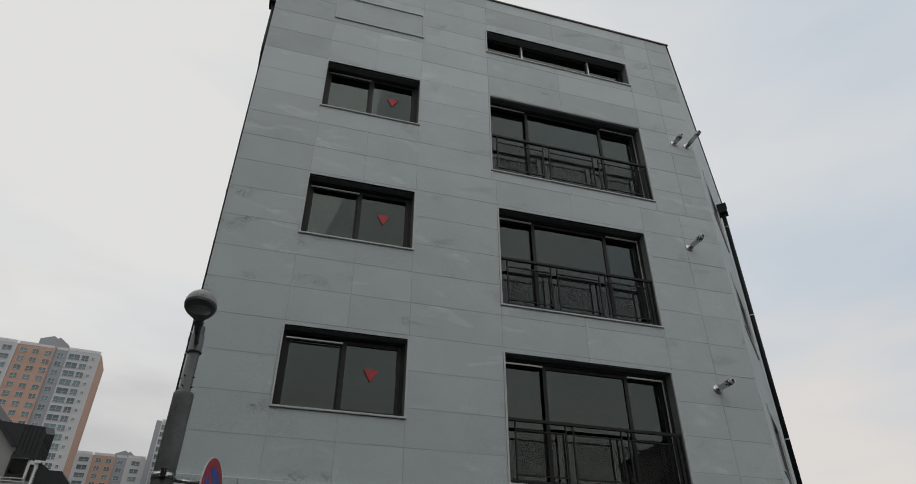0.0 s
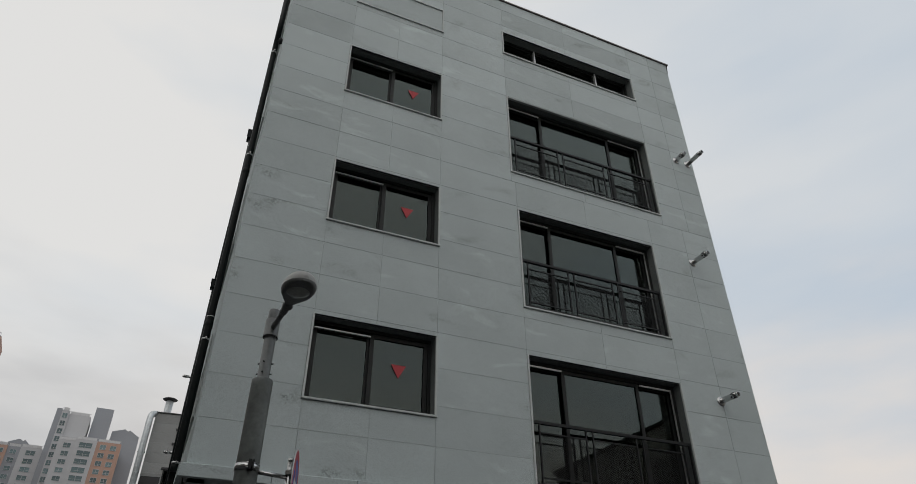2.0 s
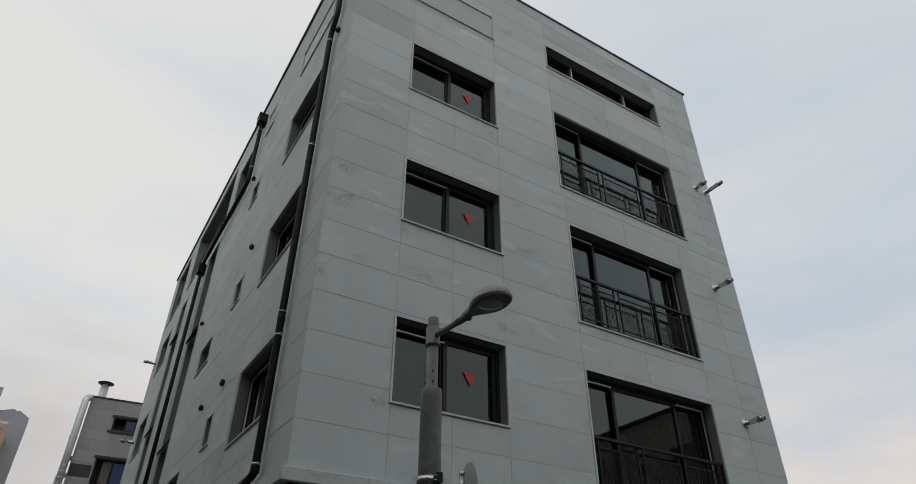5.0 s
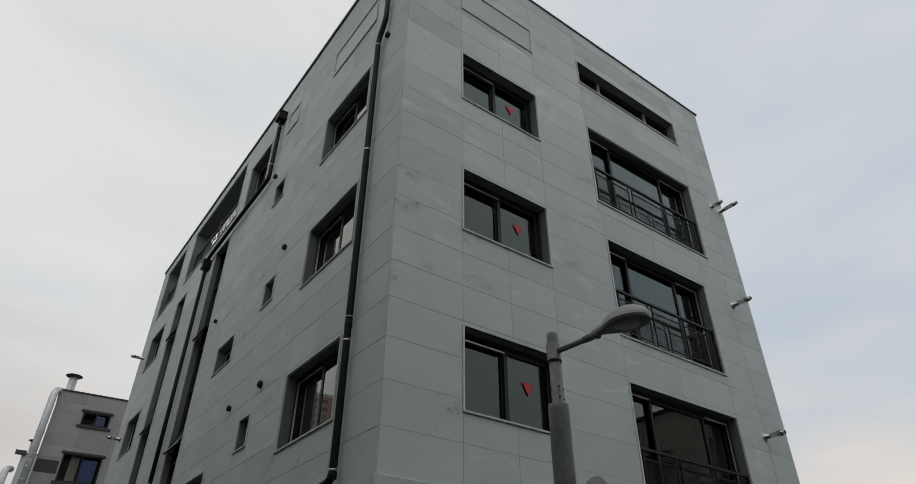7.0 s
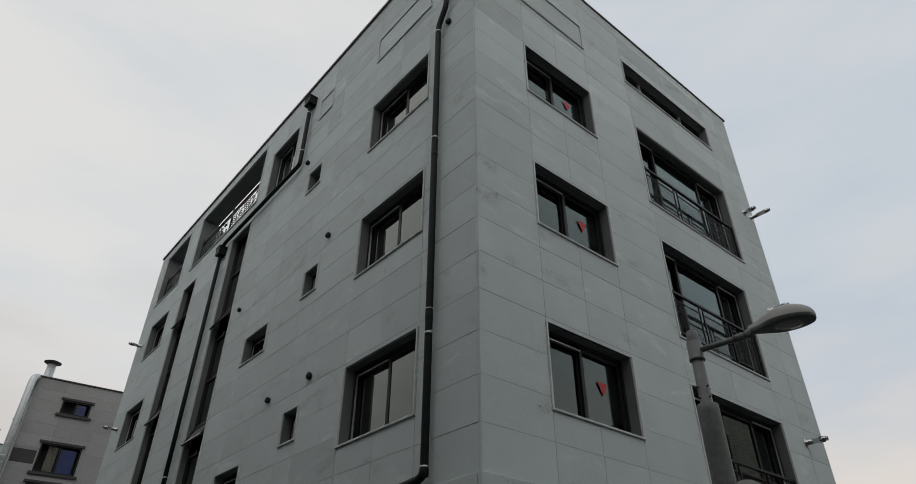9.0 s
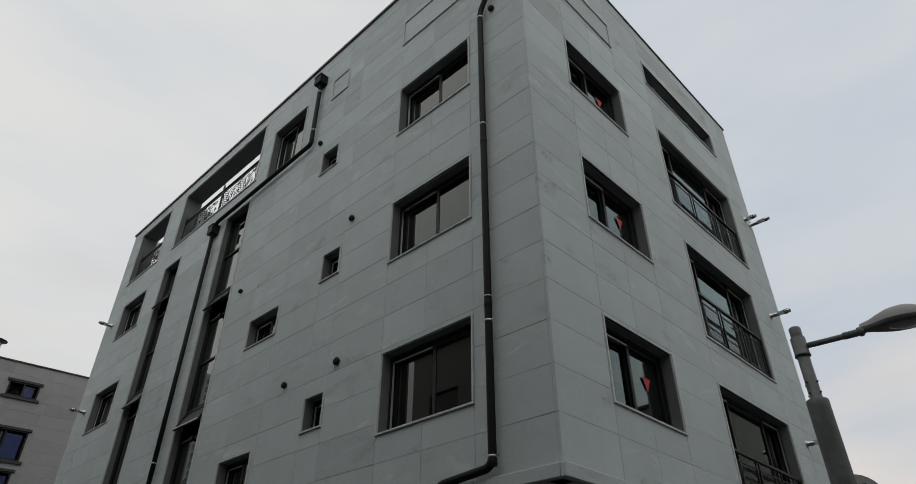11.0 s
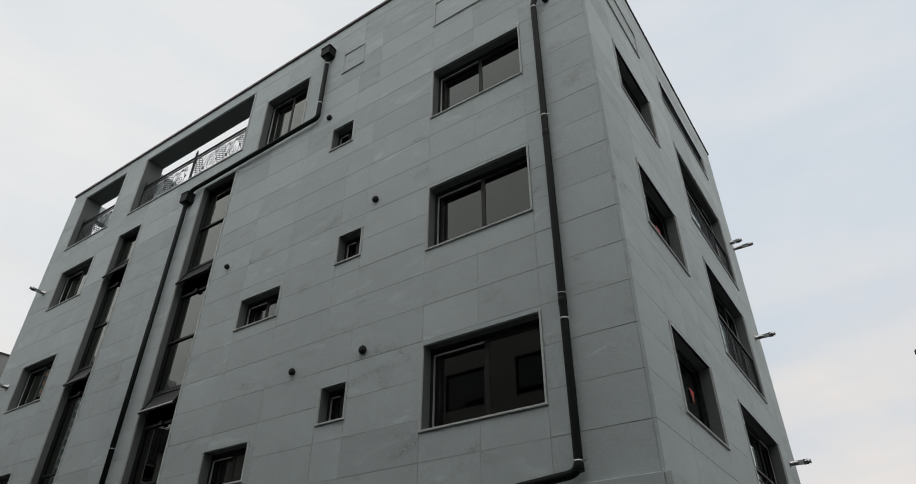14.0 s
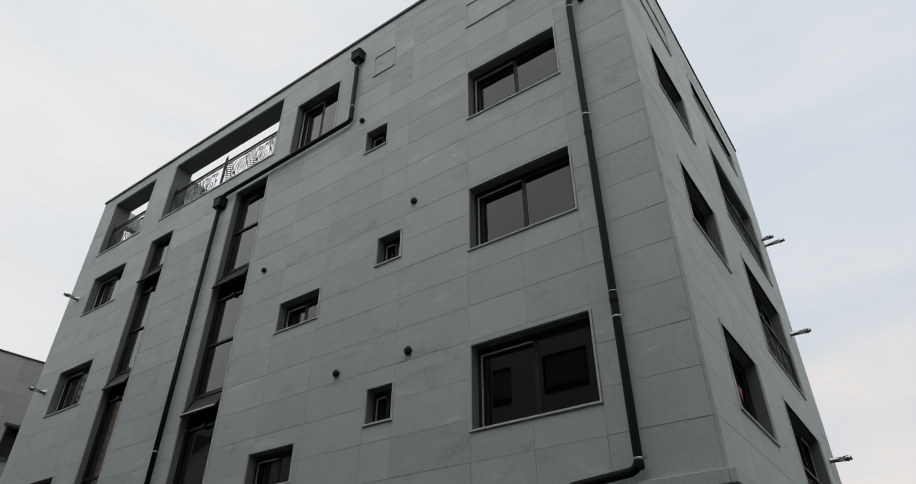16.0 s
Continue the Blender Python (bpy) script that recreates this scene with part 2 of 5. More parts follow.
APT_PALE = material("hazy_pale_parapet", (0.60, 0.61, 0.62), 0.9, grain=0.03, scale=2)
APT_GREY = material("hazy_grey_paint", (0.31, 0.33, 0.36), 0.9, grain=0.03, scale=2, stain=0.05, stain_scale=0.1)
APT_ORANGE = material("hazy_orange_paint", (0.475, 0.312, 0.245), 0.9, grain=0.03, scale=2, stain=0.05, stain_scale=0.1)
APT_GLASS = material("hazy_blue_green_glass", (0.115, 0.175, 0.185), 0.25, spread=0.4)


# ---- mesh helpers ----
def box(bm, x0, x1, y0, y1, z0, z1):
    v = [bm.verts.new((x, y, z)) for z in (z0, z1) for x, y in ((x0, y0), (x1, y0), (x1, y1), (x0, y1))]
    for f in ((3, 2, 1, 0), (4, 5, 6, 7), (0, 1, 5, 4), (1, 2, 6, 5), (2, 3, 7, 6), (3, 0, 4, 7)):
        bm.faces.new([v[i] for i in f])
    return bm


def boxes(*rows):
    bm = bmesh.new()
    for r in rows:
        box(bm, *r)
    return bm


def sweep(points, r, sides=14, bend=0.0, closed_ends=True, bm=None, flat=None):
    """A tube along a line of points, its corners rounded by the radius bend. flat: (half width, half height) for a bar."""
    bm = bm or bmesh.new()
    pts = [Vector(p) for p in points]
    line = [pts[0]]
    for a, b, c in zip(pts, pts[1:], pts[2:]):
        if bend <= 0:
            line.append(b)
            continue
        k = min(bend, (a - b).length * 0.49, (c - b).length * 0.49)
        p0, p1 = b + (a - b).normalized() * k, b + (c - b).normalized() * k
        for i in range(7):
            s = i / 6
            line.append(p0 * (1 - s) ** 2 + b * 2 * s * (1 - s) + p1 * s * s)
    line.append(pts[-1])
    up = None
    rings = []
    for i, p in enumerate(line):
        d = (line[min(i + 1, len(line) - 1)] - line[max(i - 1, 0)]).normalized()
        if up is None:
            up = Vector((0, 0, 1)) if abs(d.z) < 0.9 else Vector((1, 0, 0))
        side = d.cross(up).normalized()
        up = side.cross(d).normalized()
        rr = r[i] if isinstance(r, (list, tuple)) else r
        if flat:
            offs = [(flat[0], flat[1]), (-flat[0], flat[1]), (-flat[0], -flat[1]), (flat[0], -flat[1])]
        else:
            offs = [(rr * math.cos(2 * math.pi * k / sides), rr * math.sin(2 * math.pi * k / sides)) for k in range(sides)]
        rings.append([bm.verts.new(p + side * a + up * b) for a, b in offs])
    for a, b in zip(rings, rings[1:]):
        for k in range(len(a)):
            f = bm.faces.new((a[k], a[(k + 1) % len(a)], b[(k + 1) % len(a)], b[k]))
            f.smooth = not flat
    if closed_ends:
        bm.faces.new(rings[0][::-1])
        bm.faces.new(rings[-1])
    return bm


def lathe(profile, axis="z", sides=20, at=(0, 0, 0), bm=None):
    """A turned form from (radius, height) pairs, along an axis."""
    bm = bm or bmesh.new()
    rings = []
    for r, h in profile:
        ring = []
        for k in range(sides):
            a = 2 * math.pi * k / sides
            c, s = r * math.cos(a), r * math.sin(a)
            p = {"z": (c, s, h), "y": (c, h, s), "x": (h, c, s)}[axis]
            ring.append(bm.verts.new(Vector(at) + Vector(p)))
        rings.append(ring)
    for a, b in zip(rings, rings[1:]):
        for k in range(sides):
            f = bm.faces.new((a[k], a[(k + 1) % sides], b[(k + 1) % sides], b[k]))
            f.smooth = True
    bm.faces.new(rings[0])
    bm.faces.new(rings[-1])
    return bm


def grid_solid(us, zs, solid, d0, d1, bm=None):
    """A plate in the u-z plane between the depths d0 and d1: the cells of a grid for which solid(u, z) holds."""
    bm = bm or bmesh.new()
    nu, nz = len(us) - 1, len(zs) - 1
    on = [[solid((us[i] + us[i + 1]) / 2, (zs[j] + zs[j + 1]) / 2) for j in range(nz)] for i in range(nu)]
    cache = {}

    def v(i, j, d):
        if (i, j, d) not in cache:
            cache[i, j, d] = bm.verts.new((us[i], d, zs[j]))
        return cache[i, j, d]

    def is_on(i, j):
        return 0 <= i < nu and 0 <= j < nz and on[i][j]

    for i in range(nu):
        for j in range(nz):
            if not on[i][j]:
                continue
            bm.faces.new((v(i, j, d0), v(i + 1, j, d0), v(i + 1, j + 1, d0), v(i, j + 1, d0)))
            bm.faces.new((v(i, j + 1, d1), v(i + 1, j + 1, d1), v(i + 1, j, d1), v(i, j, d1)))
            if not is_on(i - 1, j):
                bm.faces.new((v(i, j, d0), v(i, j + 1, d0), v(i, j + 1, d1), v(i, j, d1)))
            if not is_on(i + 1, j):
                bm.faces.new((v(i + 1, j, d1), v(i + 1, j + 1, d1), v(i + 1, j + 1, d0), v(i + 1, j, d0)))
            if not is_on(i, j - 1):
                bm.faces.new((v(i, j, d1), v(i + 1, j, d1), v(i + 1, j, d0), v(i, j, d0)))
            if not is_on(i, j + 1):
                bm.faces.new((v(i, j + 1, d0), v(i + 1, j + 1, d0), v(i + 1, j + 1, d1), v(i, j + 1, d1)))
    return bm


def mesh_of(name, bm, mat):
    bm.normal_update()
    me = bpy.data.meshes.new(name)
    bm.to_mesh(me)
    bm.free()
    me.materials.append(mat)
    return me


def part(name, bm, mat, parent, label="", at=None):
    ob = new(name, mesh_of(name, bm, mat))
    ob.parent = parent
    if at is not None:
        ob.matrix_local = at
    if mat in (GLASS, CLEAR, OUTER_GLASS, DARK_GLASS):
        ob.visible_shadow = False
    return tagged(ob, label)


def thing(name, m, label, category, group="", kind=""):
    ob = new(name)
    ob.empty_display_size = 0.2
    ob.matrix_world = m
    return tagged(ob, label, category, group, kind)


def solo(name, bm, mat, m, label, category, group="", kind=""):
    ob = new(name, mesh_of(name, bm, mat))
    ob.matrix_world = m
    return tagged(ob, label, category, group, kind)


# ---- plan: the building's faces ----
# Each face has its own frame: u to the right as seen from outside, d into the wall, z up.
SX, FY = -0.335, 9.22
RX, BY = 9.10, 26.98
TOP, BASE = 15.16, 3.83
BAND = 3.855
SPLAY = 44.7
FRONT = pose(0, FY, 0)
SIDE = pose(SX, 0, 0, 0, 0, -90)
RIGHT = pose(RX, FY, 0, 0, 0, SPLAY)
ROW, STOREY = 0.5775, 2.90
ROW0 = 3.85
REVEAL, SET = 0.27, 0.20
END = (RX + 8.0 * math.cos(radians(SPLAY)), FY + 8.0 * math.sin(radians(SPLAY)))

# openings as (u0, u1, z0, z1)
A_WIN = [(0.905, 2.762, 4.862 + k * STOREY, 6.09 + k * STOREY) for k in range(3)]
B_WIN = [(4.353, 7.37, 4.055 + k * STOREY, 6.075 + k * STOREY) for k in range(2)] + [(4.265, 7.768, 9.875, 11.908)]
SLOT = (4.247, 7.767, 13.295, 14.02)
BLIND_F = (0.915, 2.762, 13.25, 13.95)
C_WIN = [(-12.39, -10.515, 4.848 + k * STOREY, 6.085 + k * STOREY) for k in range(3)]
BLIND_S = (-12.39, -10.53, 13.28, 13.99)
BLIND_T = (-14.98, -14.38, 13.49, 14.10)
S_WIN = [(-14.38, -13.845, 5.30, 5.866), (-14.415, -13.865, 8.185, 8.768), (-15.005, -14.41, 11.15, 11.735)]
S_WIDE = [(-17.05, -15.91, 4.69, 5.30), (-16.92, -15.80, 7.58, 8.21)]
W5 = (-17.58, -16.09, 12.45, 14.10)
TALL_2 = (-19.40, -18.20, 3.90, 12.15)
TALL_1 = (-23.00, -21.95, 3.90, 12.10)
L_WIN = [(-25.73, -24.04, 4.78 + k * 2.925, 5.97 + k * 2.94) for k in range(3)]
LOGGIA_1 = (-22.93, -18.21, 12.82, 14.82)
LOGGIA_0 = (-26.17, -23.93, 12.81, 14.82)

FRONT_OPEN = A_WIN + B_WIN + [SLOT]
SIDE_OPEN = C_WIN + S_WIN + S_WIDE + [W5, TALL_1, TALL_2] + L_WIN + [LOGGIA_1, LOGGIA_0]
R_WIN = [(1.2, 3.1, 4.86 + k * STOREY, 6.09 + k * STOREY) for k in range(3)]


def rough(openings):
    """The holes in the wall: the openings with room for their stone lining."""
    return [(a - 0.030, b + 0.030, c - 0.037, d + 0.004) for a, b, c, d in openings]


FRONT_HOLES, SIDE_HOLES = rough(FRONT_OPEN), rough(SIDE_OPEN)


def inside(u, z, holes):
    return any(a < u < b and c < z < d for a, b, c, d in holes)


def edges(lo, hi, values):
    return sorted({lo, hi, *[v for v in values if lo < v < hi]})


def wall_core(name, m, u0, u1, z0, z1, holes, d0, d1, mat, label):
    us = edges(u0, u1, [h for a, b, _, _ in holes for h in (a, b)])
    zs = edges(z0, z1, [h for _, _, c, d in holes for h in (c, d)])
    bm = grid_solid(us, zs, lambda u, z: not inside(u, z, holes), d0, d1)
    return solo(name, bm, mat, m, label, "wall", kind="structure")


wall_front = wall_core("wall_front", FRONT, SX + 0.02, RX - 0.02, BASE, TOP, FRONT_HOLES, 0.005, 0.30, MORTAR, "grey granite-clad street wall with deep window openings")
wall_side = wall_core("wall_side", SIDE, -BY + 0.02, -FY - 0.31, BASE, TOP, SIDE_HOLES, 0.005, 0.30, MORTAR, "grey granite-clad side wall with many window openings")
wall_right = wall_core("wall_right", RIGHT, 0.0, 8.0, BASE, TOP, rough(R_WIN), 0.0, 0.27, GRANITE, "grey granite wall on the splayed far side")
REAR_OPEN = [(0.10, 0.78, 12.86, 14.60)]
wall_back = solo("wall_back", grid_solid(edges(SX, END[0], [0.10, 0.78]), edges(BASE, TOP, [12.86, 14.60]), lambda x, z: not inside(x, z, REAR_OPEN), BY - 0.25, BY), GRANITE, pose(0, 0, 0), "grey granite rear wall with a terrace opening", "wall", kind="structure")
wall_east = solo("wall_east", boxes((END[0] - 0.25, END[0], END[1], BY - 0.25, BASE, TOP)), GRANITE, pose(0, 0, 0), "plain grey granite east wall", "wall", kind="structure")


def footprint(z0, z1, inset=0.0, y_to=BY):
    """A slab over the building's plan."""
    i = inset
    plan = [(SX + i, FY + i), (RX - i * 0.5, FY + i), (END[0] - i, END[1] + i * 0.4), (END[0] - i, y_to - i), (SX + i, y_to - i)]
    bm = bmesh.new()
    lo, hi = [bm.verts.new((x, y, z0)) for x, y in plan], [bm.verts.new((x, y, z1)) for x, y in plan]
    bm.faces.new(lo[::-1]), bm.faces.new(hi)
    for k in range(len(plan)):
        j = (k + 1) % len(plan)
        bm.faces.new((lo[k], lo[j], hi[j], hi[k]))
    return bm


# unseen slabs that stop light between storeys, in the darkened plaster
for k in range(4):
    solo(f"floor_{k + 2}", footprint(3.86 + k * STOREY - 0.02, 4.00 + k * STOREY, 0.32), INNER, pose(0, 0, 0), "darkened floor slab that blocks light between storeys", "floor", kind="structure")
roof = solo("roof", footprint(14.30, 14.50, 0.32, 18.05), ROOFING, pose(0, 0, 0), "flat grey roof deck behind the parapet", "roof", kind="structure")
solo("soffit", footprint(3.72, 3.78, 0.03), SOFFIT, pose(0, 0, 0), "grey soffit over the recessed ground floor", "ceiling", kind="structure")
solo("wall_ground_floor", boxes((1.2, 8.0, 10.6, 25.3, 0.0, 3.715)), NB_STONE, pose(0, 0, 0), "recessed stone wall of the ground floor", "wall", kind="structure")
solo("wall_terrace", boxes((SX + 0.32, END[0] - 0.3, 17.80, 18.05, 12.66, 14.95)), GRANITE, pose(0, 0, 0), "stone wall between top rooms and roof terrace", "wall", kind="structure")
# inner walls in plaster darkened to stand for unlit rooms
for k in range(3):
    solo(f"wall_inner_{k + 1}", boxes((3.45, 3.60, FY + 0.32, 17.7, 4.01 + k * STOREY, 6.62 + k * STOREY)), INNER, pose(0, 0, 0), "inner room wall in darkened plaster", "wall", kind="structure")
    solo(f"wall_inner_{k + 4}", boxes((0.0, 3.40, 13.0, 13.15, 4.01 + k * STOREY, 6.62 + k * STOREY)), INNER, pose(0, 0, 0), "inner room wall in darkened plaster", "wall", kind="structure")


def column(x, y):
    bm = boxes((-0.25, 0.25, -0.25, 0.25, 0.0, 3.718))
    bmesh.ops.bevel(bm, geom=[e for e in bm.edges if abs(e.verts[0].co.z - e.verts[1].co.z) > 1], offset=0.02, segments=2, affect="EDGES")
    return solo("column", bm, NB_STONE, pose(x, y, 0), "square stone-clad column under the building corner", "column", "ground floor columns")


for x, y in ((0.15, 9.75), (8.3, 9.8), (0.15, 17.0), (0.15, 25.8)):
    column(x, y)

# parapet caps and the stone band at the foot of the cladding
solo("parapet_cap_front", boxes((SX - 0.025, RX + 0.06, -0.03, 0.34, TOP, TOP + 0.035)), CAP, FRONT, "thin brown metal cap along the parapet", "trim", kind="structure")
solo("parapet_cap_side", boxes((-BY - 0.02, -FY - 0.342, -0.045, 0.34, TOP, TOP + 0.062)), CAP, SIDE, "thin brown metal cap along the side parapet", "trim", kind="structure")
solo("parapet_cap_right", boxes((0.02, 8.0, -0.03, 0.30, TOP + 0.004, TOP + 0.039)), CAP, RIGHT, "thin brown metal cap along the splayed parapet", "trim", kind="structure")


def band(name, m, u0, u1, n):
    """A projecting stone band in lengths."""
    holder = solo(name, boxes((u0 + 0.08, u1 - 0.01, 0.05, 0.25, BAND - 0.14, BAND - 0.01)), MORTAR, m, "projecting grey granite band at the foot of the cladding", "trim", kind="structure")
    step = (u1 - u0) / n
    for k in range(n):
        bm = boxes((u0 + k * step + 0.003, u0 + (k + 1) * step - 0.003, -0.075, -0.002, BAND - 0.15, BAND))
        bmesh.ops.bevel(bm, geom=list(bm.edges), offset=0.006, segments=1, affect="EDGES")
        part("stone", bm, GRANITE, holder)
    return holder


band("trim_front", FRONT, SX - 0.07, RX, 9)
band("trim_side", SIDE, -BY, -FY, 15)


# ---- windows ----
WINDOWS = [0]


def stone_surround(w, u0, u1, z0, z1, depth=REVEAL, sill=0.030):
    """Granite slabs that line an opening; they stand a little proud of the wall."""
    t = 0.028
    # jamb and lintel slabs carry the recess shade in their colour
    for a, b in ((u0 - t, u0), (u1, u1 + t)):
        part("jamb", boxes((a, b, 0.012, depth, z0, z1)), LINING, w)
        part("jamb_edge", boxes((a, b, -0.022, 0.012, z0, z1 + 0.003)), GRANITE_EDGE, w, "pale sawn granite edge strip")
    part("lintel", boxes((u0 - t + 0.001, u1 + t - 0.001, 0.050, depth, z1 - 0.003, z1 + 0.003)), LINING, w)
    bm = boxes((u0 - t - 0.006, u1 + t + 0.006, -sill, depth, z0 - 0.030, z0))
    bmesh.ops.bevel(bm, geom=[e for e in bm.edges if all(v.co.y < 0 for v in e.verts)], offset=0.005, segments=1, affect="EDGES")
    part("window_sill", bm, GRANITE_EDGE, w, "pale granite sill with a square nose")


def rect_frame(u0, u1, z0, z1, d0, d1, f, fb=None):
    fb = fb or f
    return boxes((u0, u0 + f, d0, d1, z0, z1), (u1 - f, u1, d0, d1, z0, z1), (u0 + f, u1 - f, d0, d1, z1 - f, z1), (u0 + f, u1 - f, d0, d1, z0, z0 + fb))


def sash(w, u0, u1, z0, z1, d, f=0.066, twin=False):
    s = part("sash", rect_frame(u0, u1, z0, z1, d, d + 0.035, f), ALU, w)
    part("pane", boxes((u0 + f - 0.01, u1 - f + 0.01, d + 0.010, d + 0.014, z0 + f - 0.01, z1 - f + 0.01)), OUTER_GLASS if twin else GLASS, s)
    if twin:
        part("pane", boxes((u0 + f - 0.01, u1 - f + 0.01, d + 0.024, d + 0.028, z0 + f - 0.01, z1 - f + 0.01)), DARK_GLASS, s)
    return s


def window_thing(m, box4, label):
    WINDOWS[0] += 1
    u0, u1, z0, z1 = box4
    w = thing(f"window_{WINDOWS[0]}", m @ pose((u0 + u1) / 2, 0, z0), label, "window", kind="structure")
    h = (u1 - u0) / 2
    stone_surround(w, -h, h, 0.0, z1 - z0)
    return w, h, z1 - z0


def triangle(cu, cz, a, d0, d1):
    """A thin plate with its point down."""
    bm = bmesh.new()
    tri = [(cu - a, cz + a * 0.80), (cu + a, cz + a * 0.80), (cu, cz - a)]
    f, g = [[bm.verts.new((u, d, z)) for u, z in tri] for d in (d0, d1)]
    bm.faces.new(f), bm.faces.new(g[::-1])
    for i in range(3):
        bm.faces.new((f[i], f[(i + 1) % 3], g[(i + 1) % 3], g[i]))
    bmesh.ops.recalc_face_normals(bm, faces=bm.faces)
    return bm


def sliding_window(m, box4, label, sticker=False, screen=True):
    w, h, H = window_thing(m, box4, label)
    d = SET
    part("window_frame", rect_frame(-h, h, 0, H, d - 0.02, d + 0.11, 0.05, 0.04), ALU, w)
    mid = 0.005
    sash(w, -h + 0.045, mid - 0.005, 0.035, H - 0.045, d + 0.055, twin=sticker)
    sash(w, mid - 0.04, h - 0.045, 0.035, H - 0.045, d + 0.012, twin=sticker)
    if screen:
        part("screen_frame", boxes((-h + 0.050, mid - 0.035, d - 0.015, d + 0.008, H - 0.118, H - 0.100), *([] if sticker else [(-h + 0.050, -h + 0.068, d - 0.015, d + 0.008, 0.042, H - 0.126)])), SILVER, w, "silver insect screen frame")
    if sticker:
        mark = part("rescue_mark", triangle(0.43, H * 0.50 + 0.050, 0.115, d + 0.0155, d + 0.0170), RED, w, "red triangular rescue mark on the glass")
        part("mark_backing", triangle(0.43, H * 0.50 + 0.050, 0.114, d + 0.0172, d + 0.0180), SIGN_WHITE, mark, "white paper backing")
    return w


def balcony_window(m, box4, label):
    w, h, H = window_thing(m, box4, label)
    d = SET
    part("window_frame", rect_frame(-h, h, 0, H, d - 0.02, d + 0.12, 0.06, 0.05), ALU, w)
    a, b = -h + 0.256 * 2 * h, -h + 0.738 * 2 * h
    sash(w, -h + 0.05, a + 0.045, 0.045, H - 0.055, d + 0.06, 0.06, True)
    sash(w, a - 0.045, b + 0.045, 0.045, H - 0.055, d + 0.012, 0.06, True)
    sash(w, b - 0.045, h - 0.05, 0.045, H - 0.055, d + 0.06, 0.06, True)
    part("screen_frame", boxes((-h + 0.055, a - 0.05, d - 0.015, d + 0.008, H - 0.10, H - 0.072)), SILVER, w, "silver insect screen frame")
    part("screen_frame", boxes((b + 0.05, h - 0.075, d - 0.015, d + 0.008, H - 0.10, H - 0.072), (h - 0.075, h - 0.052, d - 0.015, d + 0.008, 0.05, H - 0.072)), SILVER, w, "silver insect screen frame")
    return w


def expanded_mesh(u0, u1, z0, z1, d, cu=0.050, cz=0.026, t=0.0018):
    """Diamond mesh out of slanted flat strands."""
    bm = bmesh.new()
    slope = cz / cu
    for sgn in (1, -1):
        c = z0 - slope * (u1 - u0) - cz
        while c < z1 + slope * (u1 - u0):
            # the strand z = c + sgn * slope * (u - u0), cut to the panel
            us = []
            for zz in (z0, z1):
                us.append(u0 + sgn * (zz - c) / slope)
            lo, hi = max(u0, min(us)), min(u1, max(us))
            if hi - lo > 0.01:
                za, zb = c + sgn * slope * (lo - u0), c + sgn * slope * (hi - u0)
                o = 0.002 if sgn > 0 else -0.002
                vs = [bm.verts.new(p) for p in ((lo, d + o, za - t), (hi, d + o, zb - t), (hi, d + o, zb + t), (lo, d + o, za + t))]
                bm.faces.new(vs)
            c += cz
    return bm


def balcony_rail(m, box4):
    u0, u1, z0, _ = box4
    h = (u1 - u0) / 2
    r = thing("balcony_railing", m @ pose((u0 + u1) / 2, 0.055, z0), "black metal window railing with diamond mesh panels", "railing", "window railings")
    top, t = 0.955, 0.011
    part("top_rail", boxes((-h, h, -0.025, 0.025, top - 0.022, top + 0.022)), IRON, r)
    part("bottom_rail", boxes((-h, h, -0.018, 0.018, 0.035, 0.065)), IRON, r)
    gap, span = 0.125, (2 * h - 4 * 0.125 - 0.03) / 3
    x = -h + 0.015
    part("post", boxes((x - 0.014, x + 0.014, -0.016, 0.016, 0.065, top - 0.022)), IRON, r)
    for k in range(3):
        a = x + gap
        b = a + span
        for q in (a, b):
            part("upright", boxes((q - t, q + t, -0.012, 0.012, 0.065, top - 0.022)), IRON, r)
        for z in (0.14, 0.80):
            part("cross_bar", boxes((a + t, b - t, -0.010, 0.010, z - 0.010, z + 0.010)), IRON, r)
        part("mesh_panel", expanded_mesh(a + t, b - t, 0.152, 0.788, 0.0), IRON, r, "black expanded metal mesh")
        x = b
    x += gap
    part("post", boxes((x - 0.014, x + 0.014, -0.016, 0.016, 0.065, top - 0.022)), IRON, r)
    return r


def slot_window(m, box4, label):
    w, h, H = window_thing(m, box4, label)
    d = SET
    part("window_frame", rect_frame(-h, h, 0, H, d, d + 0.10, 0.05), ALU, w)
    cuts = (-h + 0.05, -0.85, 0.83, h - 0.05)
    for a, b in zip(cuts, cuts[1:]):
        sash(w, a, b, 0.045, H - 0.045, d + 0.03, 0.04)
    for q in cuts[1:3]:
        part("mullion", boxes((q - 0.016, q + 0.016, d - 0.03, d + 0.03, 0.05, H - 0.05)), SILVER, w, "pale aluminium mullion")
    return w


